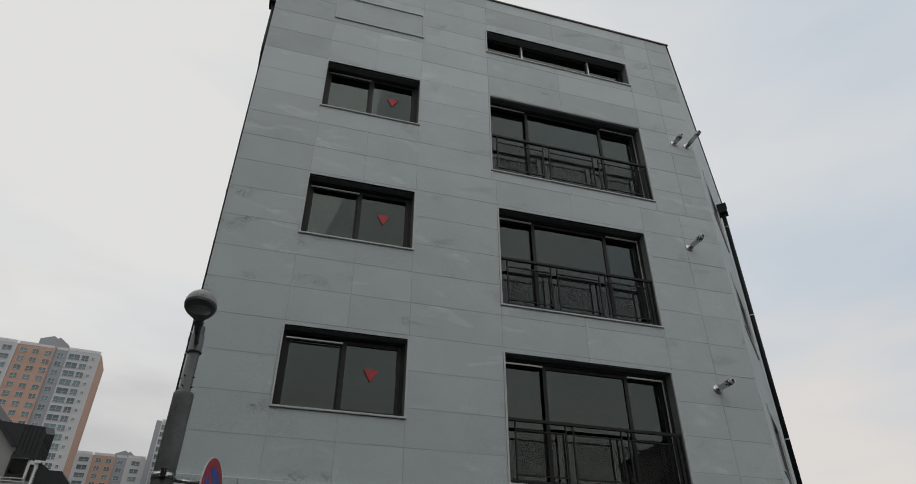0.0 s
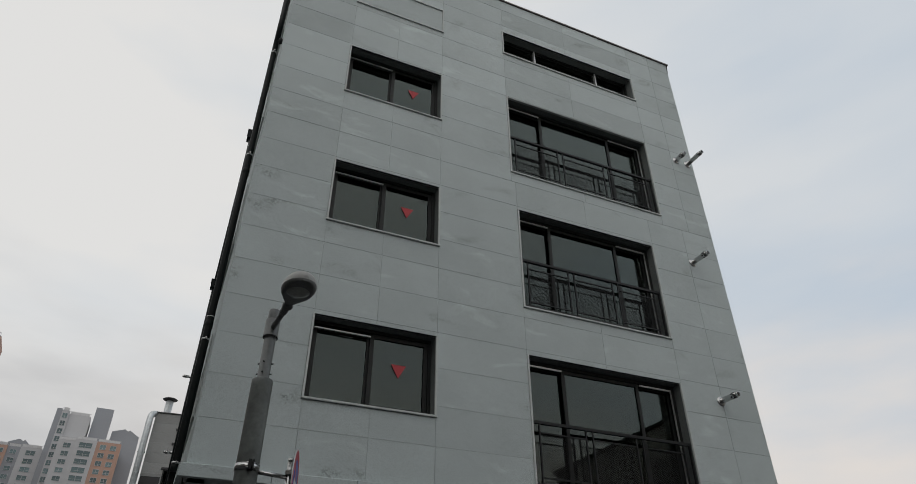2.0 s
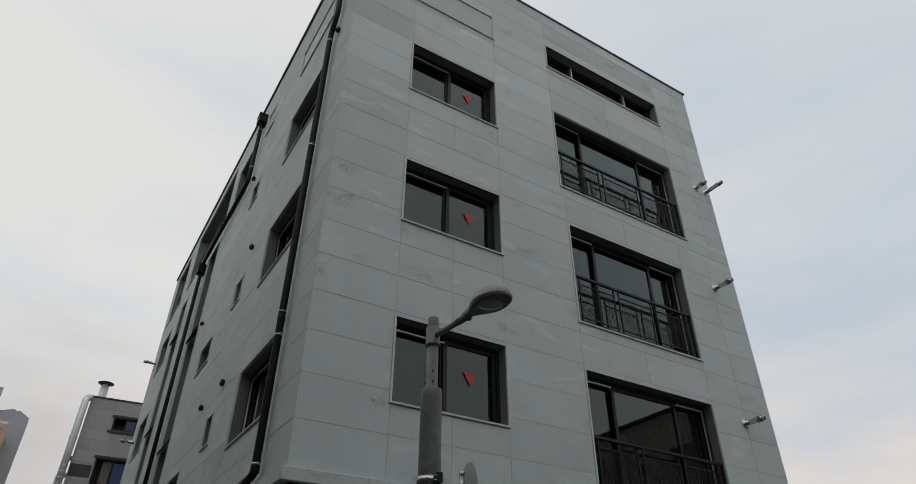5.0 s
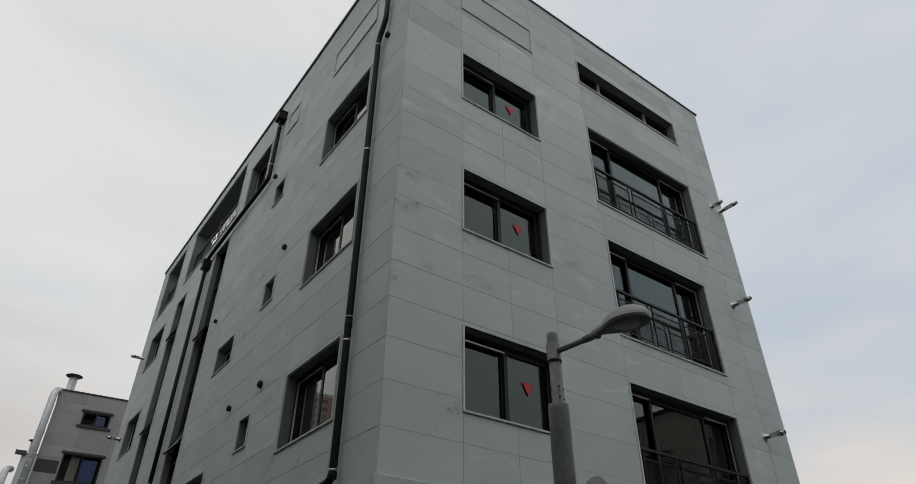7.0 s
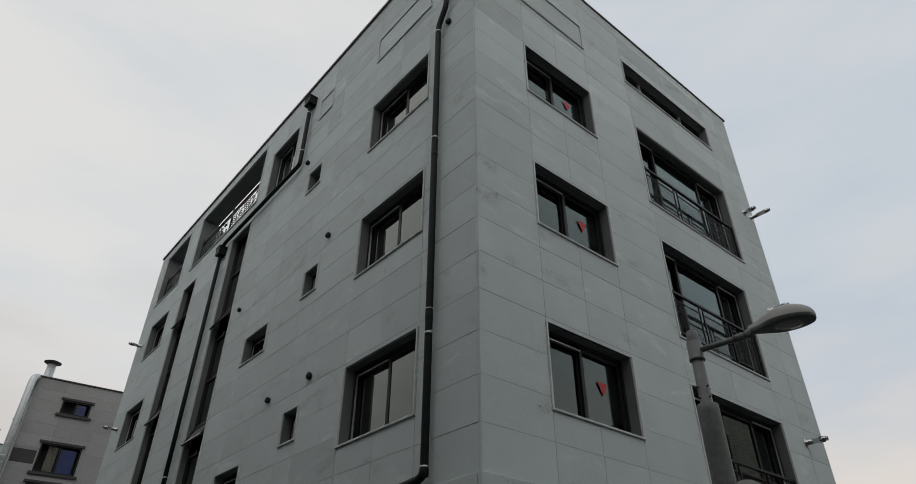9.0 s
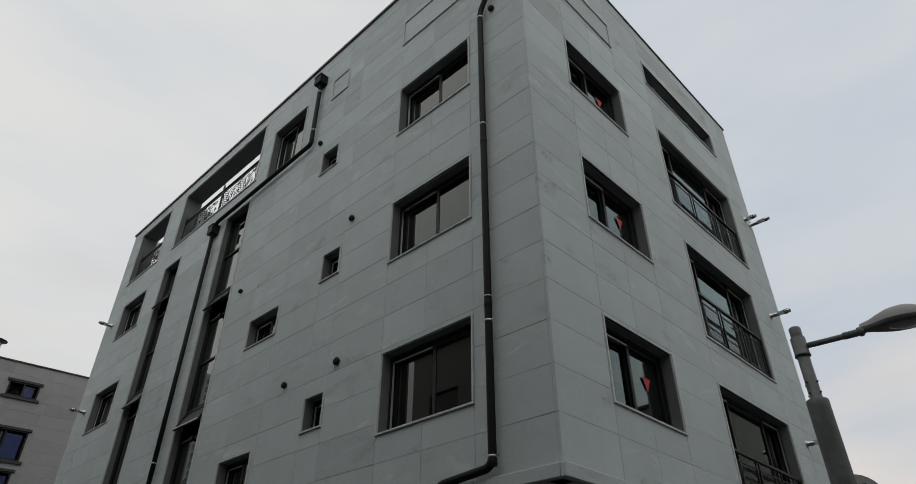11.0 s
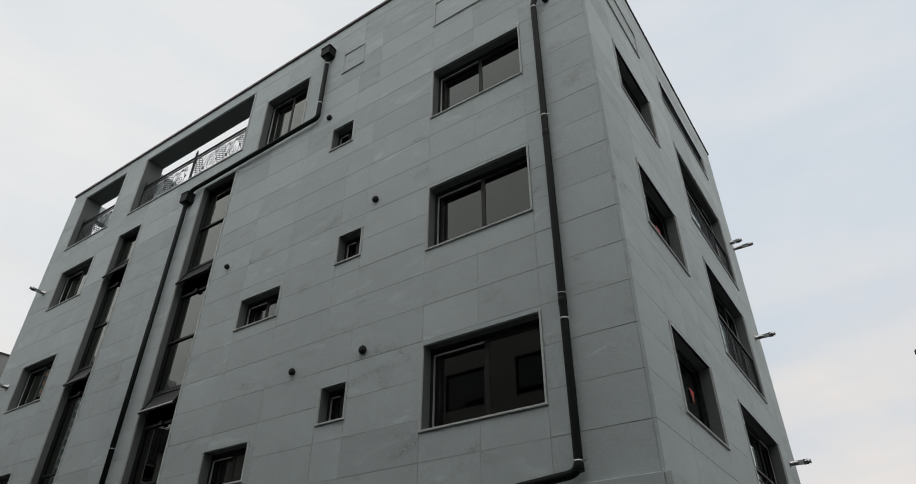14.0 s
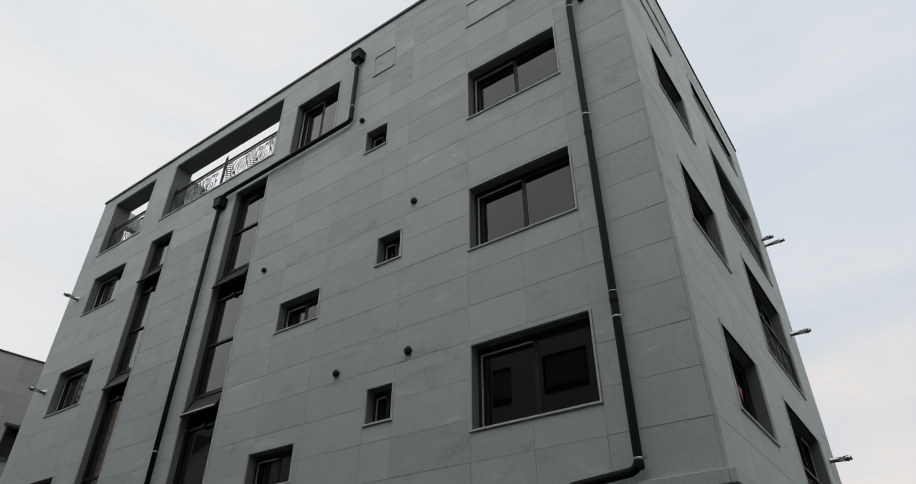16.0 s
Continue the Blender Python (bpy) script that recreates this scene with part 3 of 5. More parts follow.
def blind_window(m, box4, label):
    """A framed opening closed with a stone plate."""
    u0, u1, z0, z1 = box4
    w = thing("blind_window", m @ pose((u0 + u1) / 2, 0, z0), label, "blind window", "closed openings")
    h, H, t = (u1 - u0) / 2, z1 - z0, 0.026
    part("jamb", boxes((-h - t, -h, -0.024, 0.004, 0, H)), GRANITE_EDGE, w)
    part("jamb", boxes((h, h + t, -0.024, 0.004, 0, H)), GRANITE_EDGE, w)
    part("lintel", boxes((-h - t, h + t, -0.024, 0.004, H, H + t)), GRANITE_EDGE, w)
    part("window_sill", boxes((-h - t - 0.006, h + t + 0.006, -0.030, 0.004, -t, 0)), GRANITE_EDGE, w)
    part("stone_plate", boxes((-h + 0.002, h - 0.002, 0.0015, 0.0045, 0.002, H - 0.002)), GRANITE, w)
    return w


def tall_window(m, box4, vents, label):
    """A stair window over several storeys with fixed panes and top-hung vents that stand open."""
    w, h, H = window_thing(m, box4, label)
    z0 = box4[2]
    d = 0.165
    part("window_frame", rect_frame(-h, h, 0, H, d - 0.02, d + 0.12, 0.055), ALU, w)
    cuts, hatch = [0.05], []
    for v in sorted(vents):
        cuts += [v - 0.70 - z0, v - z0]
        hatch.append(v - z0)
    cuts.append(H - 0.05)
    for a, b in zip(cuts, cuts[1:]):
        if b < H - 0.1:
            part("transom", boxes((-h + 0.05, h - 0.05, d - 0.015, d + 0.10, b - 0.025, b + 0.025)), ALU, w)
        if any(abs(b - q) < 0.01 for q in hatch):
            continue
        n = 2 if b - a > 1.6 else 1
        for k in range(n):
            za, zb = a + (b - a) * k / n, a + (b - a) * (k + 1) / n
            part("pane", boxes((-h + 0.05, h - 0.05, d + 0.025, d + 0.029, za + 0.02, zb - 0.02)), GLASS, w)
            if k:
                part("transom", boxes((-h + 0.05, h - 0.05, d - 0.01, d + 0.07, za - 0.022, za + 0.022)), ALU, w)
    for q in hatch:
        tilt = pose(0, d - 0.01, q - 0.035, -27)
        s = part("vent_sash", rect_frame(-h + 0.055, h - 0.055, -0.50, 0, -0.022, 0.022, 0.06), ALU, w, "charcoal top-hung vent standing open", tilt)
        # solid charcoal panel puts the vent glass's dark reflection into its colour
        part("panel", boxes((-h + 0.11, h - 0.11, -0.003, 0.003, -0.45, -0.05)), ALU, s)
        # pale strip added for the glint of sky on this vent's lower edge
        if q == min(hatch) and h > 0.55:
            part("edge_strip", boxes((-h + 0.07, h - 0.07, -0.028, -0.0225, -0.478, -0.448)), SILVER, s, "pale strip for sky glint along the lower edge")
        for sg in (-1, 1):
            part("stay", sweep([(sg * (h - 0.10), d + 0.03, q - 0.56), (sg * (h - 0.10), d - 0.13, q - 0.44)], 0.010, 8), ALU, w)
        part("handle", boxes((-0.05, 0.05, d - 0.05, d + 0.03, q - 0.74, q - 0.66)), ALU, w)
    return w


for b4 in A_WIN:
    sliding_window(FRONT, b4, "charcoal sliding window with a red triangle mark", sticker=True)
for b4 in B_WIN:
    balcony_window(FRONT, b4, "wide charcoal three-part sliding window in a granite opening")
    balcony_rail(FRONT, b4)
slot_window(FRONT, SLOT, "long low charcoal strip window under the parapet")
for b4 in C_WIN:
    sliding_window(SIDE, b4, "charcoal sliding window in a deep granite opening")
for b4 in S_WIN:
    sliding_window(SIDE, b4, "small square charcoal window in a granite opening")
for b4 in S_WIDE:
    sliding_window(SIDE, b4, "small wide charcoal sliding window in granite")
sliding_window(SIDE, W5, "tall charcoal sliding window beside the rain pipe")
for b4 in L_WIN:
    sliding_window(SIDE, b4, "charcoal sliding window near the far corner")
for b4 in R_WIN:
    sliding_window(RIGHT, b4, "charcoal sliding window on the splayed wall")
tall_window(SIDE, TALL_2, (9.82, 6.88), "tall narrow stair window with open vents")
tall_window(SIDE, TALL_1, (11.20, 8.25), "tall narrow stair window with open vents")
blind_window(FRONT, BLIND_F, "framed opening closed with grey granite plate")
blind_window(SIDE, BLIND_S, "framed opening closed with grey granite plate")
blind_window(SIDE, BLIND_T, "small framed opening closed with granite plate")


# ---- roof terrace openings ----
def loggia_lining(name, m, box4):
    """Deep granite lining of an open terrace opening."""
    u0, u1, z0, z1 = box4
    w = thing(name, m @ pose((u0 + u1) / 2, 0, z0), "deep open granite-lined opening of the roof terrace", "opening", kind="structure")
    h, H, t = (u1 - u0) / 2, z1 - z0, 0.028
    # lining slabs coloured darker for the shade inside the opening
    for a, b in ((-h - t, -h), (h, h + t)):
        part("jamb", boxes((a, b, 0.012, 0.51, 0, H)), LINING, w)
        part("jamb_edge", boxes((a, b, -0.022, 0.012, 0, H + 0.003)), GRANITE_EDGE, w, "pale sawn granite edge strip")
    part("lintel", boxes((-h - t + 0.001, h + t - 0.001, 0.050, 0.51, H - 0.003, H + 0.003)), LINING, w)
    part("window_sill", boxes((-h - t - 0.02, h + t + 0.02, -0.030, 0.51, -0.030, 0)), GRANITE_EDGE, w)
    return w


loggia_lining("terrace_opening_1", SIDE, LOGGIA_1)
loggia_lining("terrace_opening_2", SIDE, LOGGIA_0)
solo("wall_terrace_beam", boxes((-BY + 0.26, -18.15, 0.302, 0.508, 14.90, TOP - 0.01)), GRANITE, SIDE, "granite beam over the terrace openings", "wall", kind="structure")
solo("wall_terrace_pier", boxes((-23.90, -22.96, 0.302, 0.508, 12.70, 14.895)), GRANITE, SIDE, "granite pier between the terrace openings", "wall", kind="structure")
solo("wall_terrace_screen", boxes((-23.42, -22.97, 0.515, 2.3, 12.70, 14.66)), GRANITE, SIDE, "low granite screen wall on the terrace", "wall", kind="structure")


def scroll(bm, cu, cz, r, turns, start, sgn, w=0.0075):
    """A flat iron spiral."""
    pts = []
    n = int(20 * turns)
    for i in range(n + 1):
        s = i / n
        a = start + sgn * s * turns * 2 * math.pi
        q = r * (1 - 0.86 * s)
        pts.append((cu + q * math.cos(a), 0.0, cz + q * math.sin(a)))
    sweep(pts, w, 5, bm=bm)


def arc(bm, cu, cz, r, a0, a1, lo, hi, w=0.0075):
    """Part of a ring, held between the bottom rail and the upper bar."""
    pts = [(cu + r * math.cos(radians(a0 + (a1 - a0) * i / 14)), 0.0, cz + r * 1.25 * math.sin(radians(a0 + (a1 - a0) * i / 14))) for i in range(15)]
    sweep([(u, y, min(max(z, lo), hi)) for u, y, z in pts], w, 5, bm=bm)


def scroll_panel(m, u0, u1, z0, z1, d, first):
    """A railing bay of iron scrolls and slanted ladder bands; first: where its first scroll stands."""
    g = thing("terrace_railing", m @ pose(u0, d, z0), "black wrought iron terrace railing with scroll pattern", "railing", "terrace railings")
    W, H = u1 - u0, z1 - z0
    for sx in (0.025, W - 0.025):
        part("post", boxes((sx - 0.014, sx + 0.014, -0.016, 0.016, 0.0, H + 0.02)), IRON, g)
        part("spear_finial", lathe([(0.010, 0.0), (0.022, 0.02), (0.012, 0.05), (0.022, 0.09), (0.010, 0.16), (0.001, 0.25)], sides=10, at=(sx, 0, H + 0.02)), IRON, g)
    part("top_rail", boxes((0.047, W - 0.047, -0.022, 0.022, H - 0.02, H + 0.012)), IRON, g)
    part("upper_bar", boxes((0.047, W - 0.047, -0.014, 0.014, H - 0.115, H - 0.09)), IRON, g)
    part("bottom_rail", boxes((0.047, W - 0.047, -0.016, 0.016, 0.05, 0.08)), IRON, g)
    lo, hi = 0.085, H - 0.12
    mid, pitch = (lo + hi) / 2, 0.93
    clamp = lambda u: min(max(u, 0.05), W - 0.05)
    for k in range(-1, 4):
        c = first + k * pitch
        if 0.20 < c < W - 0.20:
            bm = bmesh.new()
            sg = 1 if k % 2 else -1
            # the eye of the motif and the waves that wrap it
            scroll(bm, c, mid - 0.03 * sg, 0.17, 1.9, radians(140), sg)
            arc(bm, c + 0.02, mid - 0.02 * sg, 0.245, 60 if sg > 0 else -60, 320 if sg > 0 else -320, lo, hi)
            arc(bm, c + 0.05, mid - 0.02 * sg, 0.185, 100 if sg > 0 else -100, 420 if sg > 0 else -420, lo, hi)
            arc(bm, clamp(c - 0.06), mid, 0.33, 120, 235, lo, hi)
            scroll(bm, clamp(c + 0.21), mid + 0.25 * sg, 0.10, 1.4, radians(200), -sg)
            scroll(bm, clamp(c - 0.20), mid + 0.27 * sg, 0.075, 1.3, radians(-20), sg)
            scroll(bm, clamp(c + 0.20), mid - 0.30 * sg, 0.065, 1.2, radians(90), sg)
            for du, dz in ((0.25, 0.02), (-0.27, -0.05), (0.04, 0.31 * sg)):
                sweep([(clamp(c + du - 0.03), 0, mid + dz - 0.03), (clamp(c + du + 0.03), 0, mid + dz + 0.03)], 0.017, 6, bm=bm)
            part("scroll", bm, IRON, g)
        f = c + pitch / 2
        if 0.16 < f < W - 0.16:
            bm = bmesh.new()
            lean = -0.36
            for q in (-0.195, -0.065, 0.065, 0.195):
                sweep([(clamp(f + q - lean / 2), 0, lo), (clamp(f + q + lean / 2), 0, hi)], 0.0075, 5, bm=bm)
            for i in range(9):
                z = lo + (hi - lo) * (i + 0.5) / 9
                v = f + lean * (z - mid) / (hi - lo)
                for q in (-0.195, -0.065, 0.065):
                    sweep([(clamp(v + q - 0.012), 0, z + 0.035), (clamp(v + q + 0.142), 0, z - 0.035)], 0.010, 5, bm=bm)
            part("ladder_band", bm, IRON, g)
    return g


um = (LOGGIA_1[0] + LOGGIA_1[1]) / 2
scroll_panel(SIDE, LOGGIA_1[0] + 0.02, um - 0.001, 12.82, 13.87, 0.17, 0.88)
scroll_panel(SIDE, um + 0.001, LOGGIA_1[1] - 0.02, 12.82, 13.87, 0.17, 0.75)
scroll_panel(SIDE, LOGGIA_0[0] + 0.02, LOGGIA_0[1] - 0.02, 12.82, 13.87, 0.17, 0.70)


# ---- rain pipes ----
def clamp_ring(parent, p, r):
    c = part("clamp", lathe([(r + 0.001, -0.012), (r + 0.006, -0.011), (r + 0.006, 0.011), (r + 0.001, 0.012)], sides=18, at=p), SILVER, parent, "pale metal pipe clamp")
    part("bolt", boxes((p[0] + r + 0.002, p[0] + r + 0.045, p[1] - 0.008, p[1] + 0.008, p[2] - 0.010, p[2] + 0.010)), STEEL, c)


def socket(parent, p, r):
    part("socket", lathe([(r, -0.09), (r + 0.004, -0.085), (r + 0.004, 0.0), (r, 0.005)], sides=18, at=p), PVC, parent)


def hopper(parent, p, s=0.13, h=0.24):
    """A square rain head with a rim and tapered foot."""
    bm = boxes((p[0] - s, p[0] + s, p[1] - s * 0.9, p[1] + s * 0.9, p[2], p[2] + h), (p[0] - s - 0.012, p[0] + s + 0.012, p[1] - s * 0.9 - 0.012, p[1] + s * 0.9 + 0.012, p[2] + h, p[2] + h + 0.03))
    lathe([(0.055, -0.10), (0.06, -0.05), (0.085, 0.001)], sides=14, at=p, bm=bm)
    part("rain_head", bm, PVC, parent, "black square rain head")


PR = 0.052
pipe_a = thing("rain_pipe", SIDE @ pose(-10.125, -0.10, -0.04), "black plastic rain pipe beside the building corner", "rain pipe", "rain pipes")
part("pipe", sweep([(0.22, 0, 14.05), (0.22, 0, 12.62), (0.0, 0, 12.20), (0.0, 0, 9.0), (0, 0, 4.00), (-0.92, 0.0, 3.93), (-0.92, 0.04, 3.3)], PR, 18, 0.14), PVC, pipe_a)
hopper(pipe_a, (0.22, 0, 14.05))
for z in (4.12, 5.86, 9.37):
    clamp_ring(pipe_a, (0, 0, z), PR)
for z in (6.15, 9.05, 4.10):
    socket(pipe_a, (0, 0, z), PR)
clamp_ring(pipe_a, (0.0, 0, 12.05), PR)
for z in (6.22,):
    part("socket_lip", lathe([(PR + 0.003, -0.006), (PR + 0.007, -0.005), (PR + 0.007, 0.005), (PR + 0.003, 0.006)], sides=18, at=(0, 0, z)), SILVER, pipe_a, "pale sealing lip of the pipe socket")

pipe_b = thing("rain_pipe", SIDE @ pose(-15.47, -0.10, -0.05), "black rain pipe running slanted below the terrace", "rain pipe", "rain pipes")
part("pipe", sweep([(0, 0, 14.35), (0, 0, 12.34), (-4.30, 0, 12.235), (-4.38, 0, 12.05)], PR, 18, 0.10), PVC, pipe_b)
hopper(pipe_b, (0, 0, 14.32))
for z in (14.08, 12.78):
    clamp_ring(pipe_b, (0, 0, z), PR)
part("lower_pipe", sweep([(-4.38, 0, 11.80), (-4.40, 0, 3.6)], PR, 18), PVC, pipe_b)
hopper(pipe_b, (-4.38, 0, 11.86))
for z in (11.55, 8.65, 5.85):
    clamp_ring(pipe_b, (-4.40, 0, z), PR)

pipe_c = thing("rain_pipe", RIGHT @ pose(3.50, -0.11, 0), "black rain pipe on the splayed wall", "rain pipe", "rain pipes")
part("pipe", sweep([(0, 0, 12.0), (0, 0, 3.6)], PR, 18), PVC, pipe_c)
hopper(pipe_c, (0, 0, 12.02))
for z in (11.6, 9.0, 6.0):
    clamp_ring(pipe_c, (0, 0, z), PR)


# ---- vents and exhaust pipes ----
def vent_cap(u, z, r=0.075):
    r *= 0.86
    g = thing("vent_cap", SIDE @ pose(u, 0, z), "dark round plastic vent cap on the wall", "vent cap", "wall vents")
    part("collar", lathe([(r * 0.8, 0.01), (r * 0.8, -0.04), (r * 0.86, -0.04)], "y", 18), RUBBER, g)
    part("hood", lathe([(r * 0.86, -0.025), (r, -0.03), (r, -0.042), (r * 0.94, -0.056), (r * 0.72, -0.068), (r * 0.4, -0.076), (0.004, -0.080)], "y", 20), RUBBER, g)
    for i in range(3):
        zz = -r * 0.45 + i * r * 0.32
        part("louvre", boxes((-r * 0.55, r * 0.55, -0.078, -0.05, zz - 0.004, zz + 0.004)), RUBBER, g)


for u, z, r in ((-13.58, 9.25, 0.075), (-17.62, 9.23, 0.065), (-15.17, 12.18, 0.075), (-13.55, 6.305, 0.08), (-15.09, 6.305, 0.07), (-9.91, 12.16, 0.075)):
    vent_cap(u, z, r)


def exhaust(m, u, z, length, slotted=True):
    g = thing("flue_pipe", m @ pose(u, 0, z), "stainless steel flue pipe sticking out of the wall", "flue pipe", "boiler flues")
    r = 0.049
    part("flange", lathe([(0.05, 0.01), (0.090, -0.002), (0.088, -0.010), (0.062, -0.014), (0.052, -0.022)], "y", 24), STEEL, g, "pressed steel wall flange")
    part("tube", lathe([(r, 0.0), (r, -length + 0.16), (r * 1.06, -length + 0.155), (r * 1.06, -length + 0.05), (r * 0.86, -length + 0.045), (r * 0.86, -length + 0.012), (r * 0.95, -length), (r * 0.6, -length)], "y", 24), STEEL, g)
    part("mouth", lathe([(r * 0.58, -length - 0.001), (r * 0.58, -length + 0.03)], "y", 16), BLACK, g, "dark flue mouth")
    if slotted:
        for i in range(3):
            for k in range(6):
                a = 2 * math.pi * k / 6 + i * 0.5
                bm = boxes((-0.012, 0.012, -0.034, 0.0, -0.004, 0.004))
                part("slot", bm, BLACK, g, "dark air slot", Matrix.Translation((0, -length + 0.14 - i * 0.001 - (0.05 if i % 2 else 0), 0)) @ Matrix.Rotation(a, 4, "Y") @ Matrix.Translation((0, 0, r * 1.05)))
    return g


exhaust(FRONT, 8.62, 11.68, 0.30)
exhaust(FRONT, 8.94, 11.67, 0.50, False)
exhaust(FRONT, 8.37, 8.83, 0.45)
exhaust(FRONT, 8.25, 5.88, 0.42)
exhaust(SIDE, -26.36, 11.37, 0.42)
exhaust(SIDE, -26.24, 8.48, 0.42)


# ---- street lamp and sign ----
LAMP = (0.087, 6.72)


def street_lamp(x, y):
    g = thing("street_lamp", pose(x, y, -0.040, 0, 0, 4.8), "grey steel street lamp with a teardrop head", "street lamp")
    part("base_plate", boxes((-0.2, 0.2, -0.2, 0.2, 0, 0.03)), POLE_DARK, g)
    part("lower_pole", lathe([(0.105, 0.03), (0.098, 2.0), (0.094, 4.0), (0.094, 4.052), (0.089, 4.062), (0.056, 4.064)], sides=28), POLE_DARK, g, "weathered galvanised lower pole")
    part("upper_pole", lathe([(0.054, 4.04), (0.053, 4.70), (0.053, 4.765), (0.045, 4.775)], sides=24), POLE, g)
    part("sleeve", lathe([(0.054, 4.478), (0.069, 4.482), (0.069, 4.50), (0.066, 4.502), (0.066, 4.665), (0.054, 4.672)], sides=24), POLE, g, "grey-green sleeve with a dark lower rim")
    part("sleeve_rim", lathe([(0.0691, 4.480), (0.0705, 4.483), (0.0705, 4.490), (0.0691, 4.493)], sides=24), IRON, g)
    for z in (4.12, 4.22):
        for k in range(4):
            a = math.pi / 4 + k * math.pi / 2 + 0.3
            p = Vector((math.cos(a), math.sin(a), 0))
            part("bolt", sweep([p * 0.05 + Vector((0, 0, z)), p * 0.072 + Vector((0, 0, z))], 0.007, 8), IRON, g)
    part("arm", sweep([(0, -0.05, 4.575), (0, -0.50, 4.575)], 0.026, 16), POLE, g)
    part("arm_collar", sweep([(0, -0.37, 4.577), (0, -0.50, 4.577)], 0.031, 16), POLE, g)
    for k in range(5):
        part("collar_rib", sweep([(0, -0.380 - k * 0.022, 4.577), (0, -0.390 - k * 0.022, 4.577)], 0.0345, 14), POLE, g)
    knuckle = part("hinge", lathe([(0.010, -0.042), (0.030, -0.041), (0.034, -0.034), (0.034, 0.034), (0.030, 0.041), (0.010, 0.042)], "x", 18, (0, -0.515, 4.580)), POLE, g, "round lamp hinge")
    part("bolt", lathe([(0.012, 0.040), (0.012, 0.050), (0.004, 0.052)], "x", 6, (0, -0.515, 4.580)), STEEL, knuckle)
    tilt = Matrix.Translation((0, -0.48, 4.612)) @ Matrix.Rotation(radians(4.0), 4, "X") @ Matrix.Diagonal((1.02, 0.95, 1.08, 1)) @ Matrix.Translation((0, 0.48, -4.612))
    # head: a lofted teardrop, domed above and flat below
    secs = [(-0.525, 0.032, 0.028, 0.028), (-0.565, 0.038, 0.034, 0.030), (-0.62, 0.056, 0.046, 0.032), (-0.70, 0.096, 0.068, 0.034), (-0.80, 0.132, 0.088, 0.036), (-0.92, 0.138, 0.092, 0.034), (-1.02, 0.112, 0.072, 0.030), (-1.08, 0.070, 0.046, 0.026), (-1.105, 0.022, 0.020, 0.018)]
    zc = 4.612
    # finer sections along a smooth curve
    fine = []
    for i in range(len(secs) - 1):
        q0, q1, q2, q3 = secs[max(i - 1, 0)], secs[i], secs[i + 1], secs[min(i + 2, len(secs) - 1)]
        for s in (0.0, 0.25, 0.5, 0.75):
            fine.append(tuple(0.5 * (2 * b + (c - a) * s + (2 * a - 5 * b + 4 * c - d) * s * s + (3 * b - a - 3 * c + d) * s ** 3) for a, b, c, d in zip(q0, q1, q2, q3)))
    secs = [(yy, w, hi * 1.36, lo * 1.1) for yy, w, hi, lo in fine + [secs[-1]]]
    for name, up, mat, label in (("shell", True, LAMP_TOP, "pale grey domed lamp shell"), ("underside", False, POLE, "dark flat lamp underside")):
        bm = bmesh.new()
        rings = []
        for yy, w, hi, lo in secs:
            ring = []
            for k in range(13):
                a = math.pi * k / 12
                c, s = math.cos(a), math.sin(a)
                zz = zc + s * hi if up else zc - lo * min(1.0, s * 2.2)
                ring.append(bm.verts.new((c * w, yy, zz)))
            rings.append(ring)
        for a, b in zip(rings, rings[1:]):
            for k in range(12):
                f = bm.faces.new((a[k], a[k + 1], b[k + 1], b[k]))
                f.smooth = True
        bm.faces.new(rings[0]), bm.faces.new(rings[-1])
        bmesh.ops.recalc_face_normals(bm, faces=bm.faces)
        part(name, bm, mat, g, label, tilt)
    bm = bmesh.new()
    lens = []
    for r, dz in ((0.100, 0.0), (0.094, -0.006), (0.06, -0.011), (0.005, -0.013)):
        lens.append([bm.verts.new((r * math.cos(2 * math.pi * k / 24), -0.87 + r * 1.25 * math.sin(2 * math.pi * k / 24), zc - 0.034 + dz)) for k in range(24)])
    for a, b in zip(lens, lens[1:]):
        for k in range(24):
            bm.faces.new((a[k], a[(k + 1) % 24], b[(k + 1) % 24], b[k])).smooth = True
    bm.faces.new(lens[-1])
    bmesh.ops.recalc_face_normals(bm, faces=bm.faces)
    part("lens", bm, LAMP_GLASS, g, "dull unlit lamp glass", tilt)
    return g


street_lamp(*LAMP)


def ring_disc(r0, r1, d0, d1, sides=40):
    bm = bmesh.new()
    loops = [[bm.verts.new((r * math.cos(2 * math.pi * k / sides), d, r * math.sin(2 * math.pi * k / sides))) for k in range(sides)] for r, d in ((r0, d0), (r1, d0), (r1, d1), (r0, d1))]
    for a, b in zip(loops, loops[1:] + loops[:1]):
        for k in range(sides):
            bm.faces.new((a[k], a[(k + 1) % sides], b[(k + 1) % sides], b[k]))
    bmesh.ops.recalc_face_normals(bm, faces=bm.faces)
    return bm


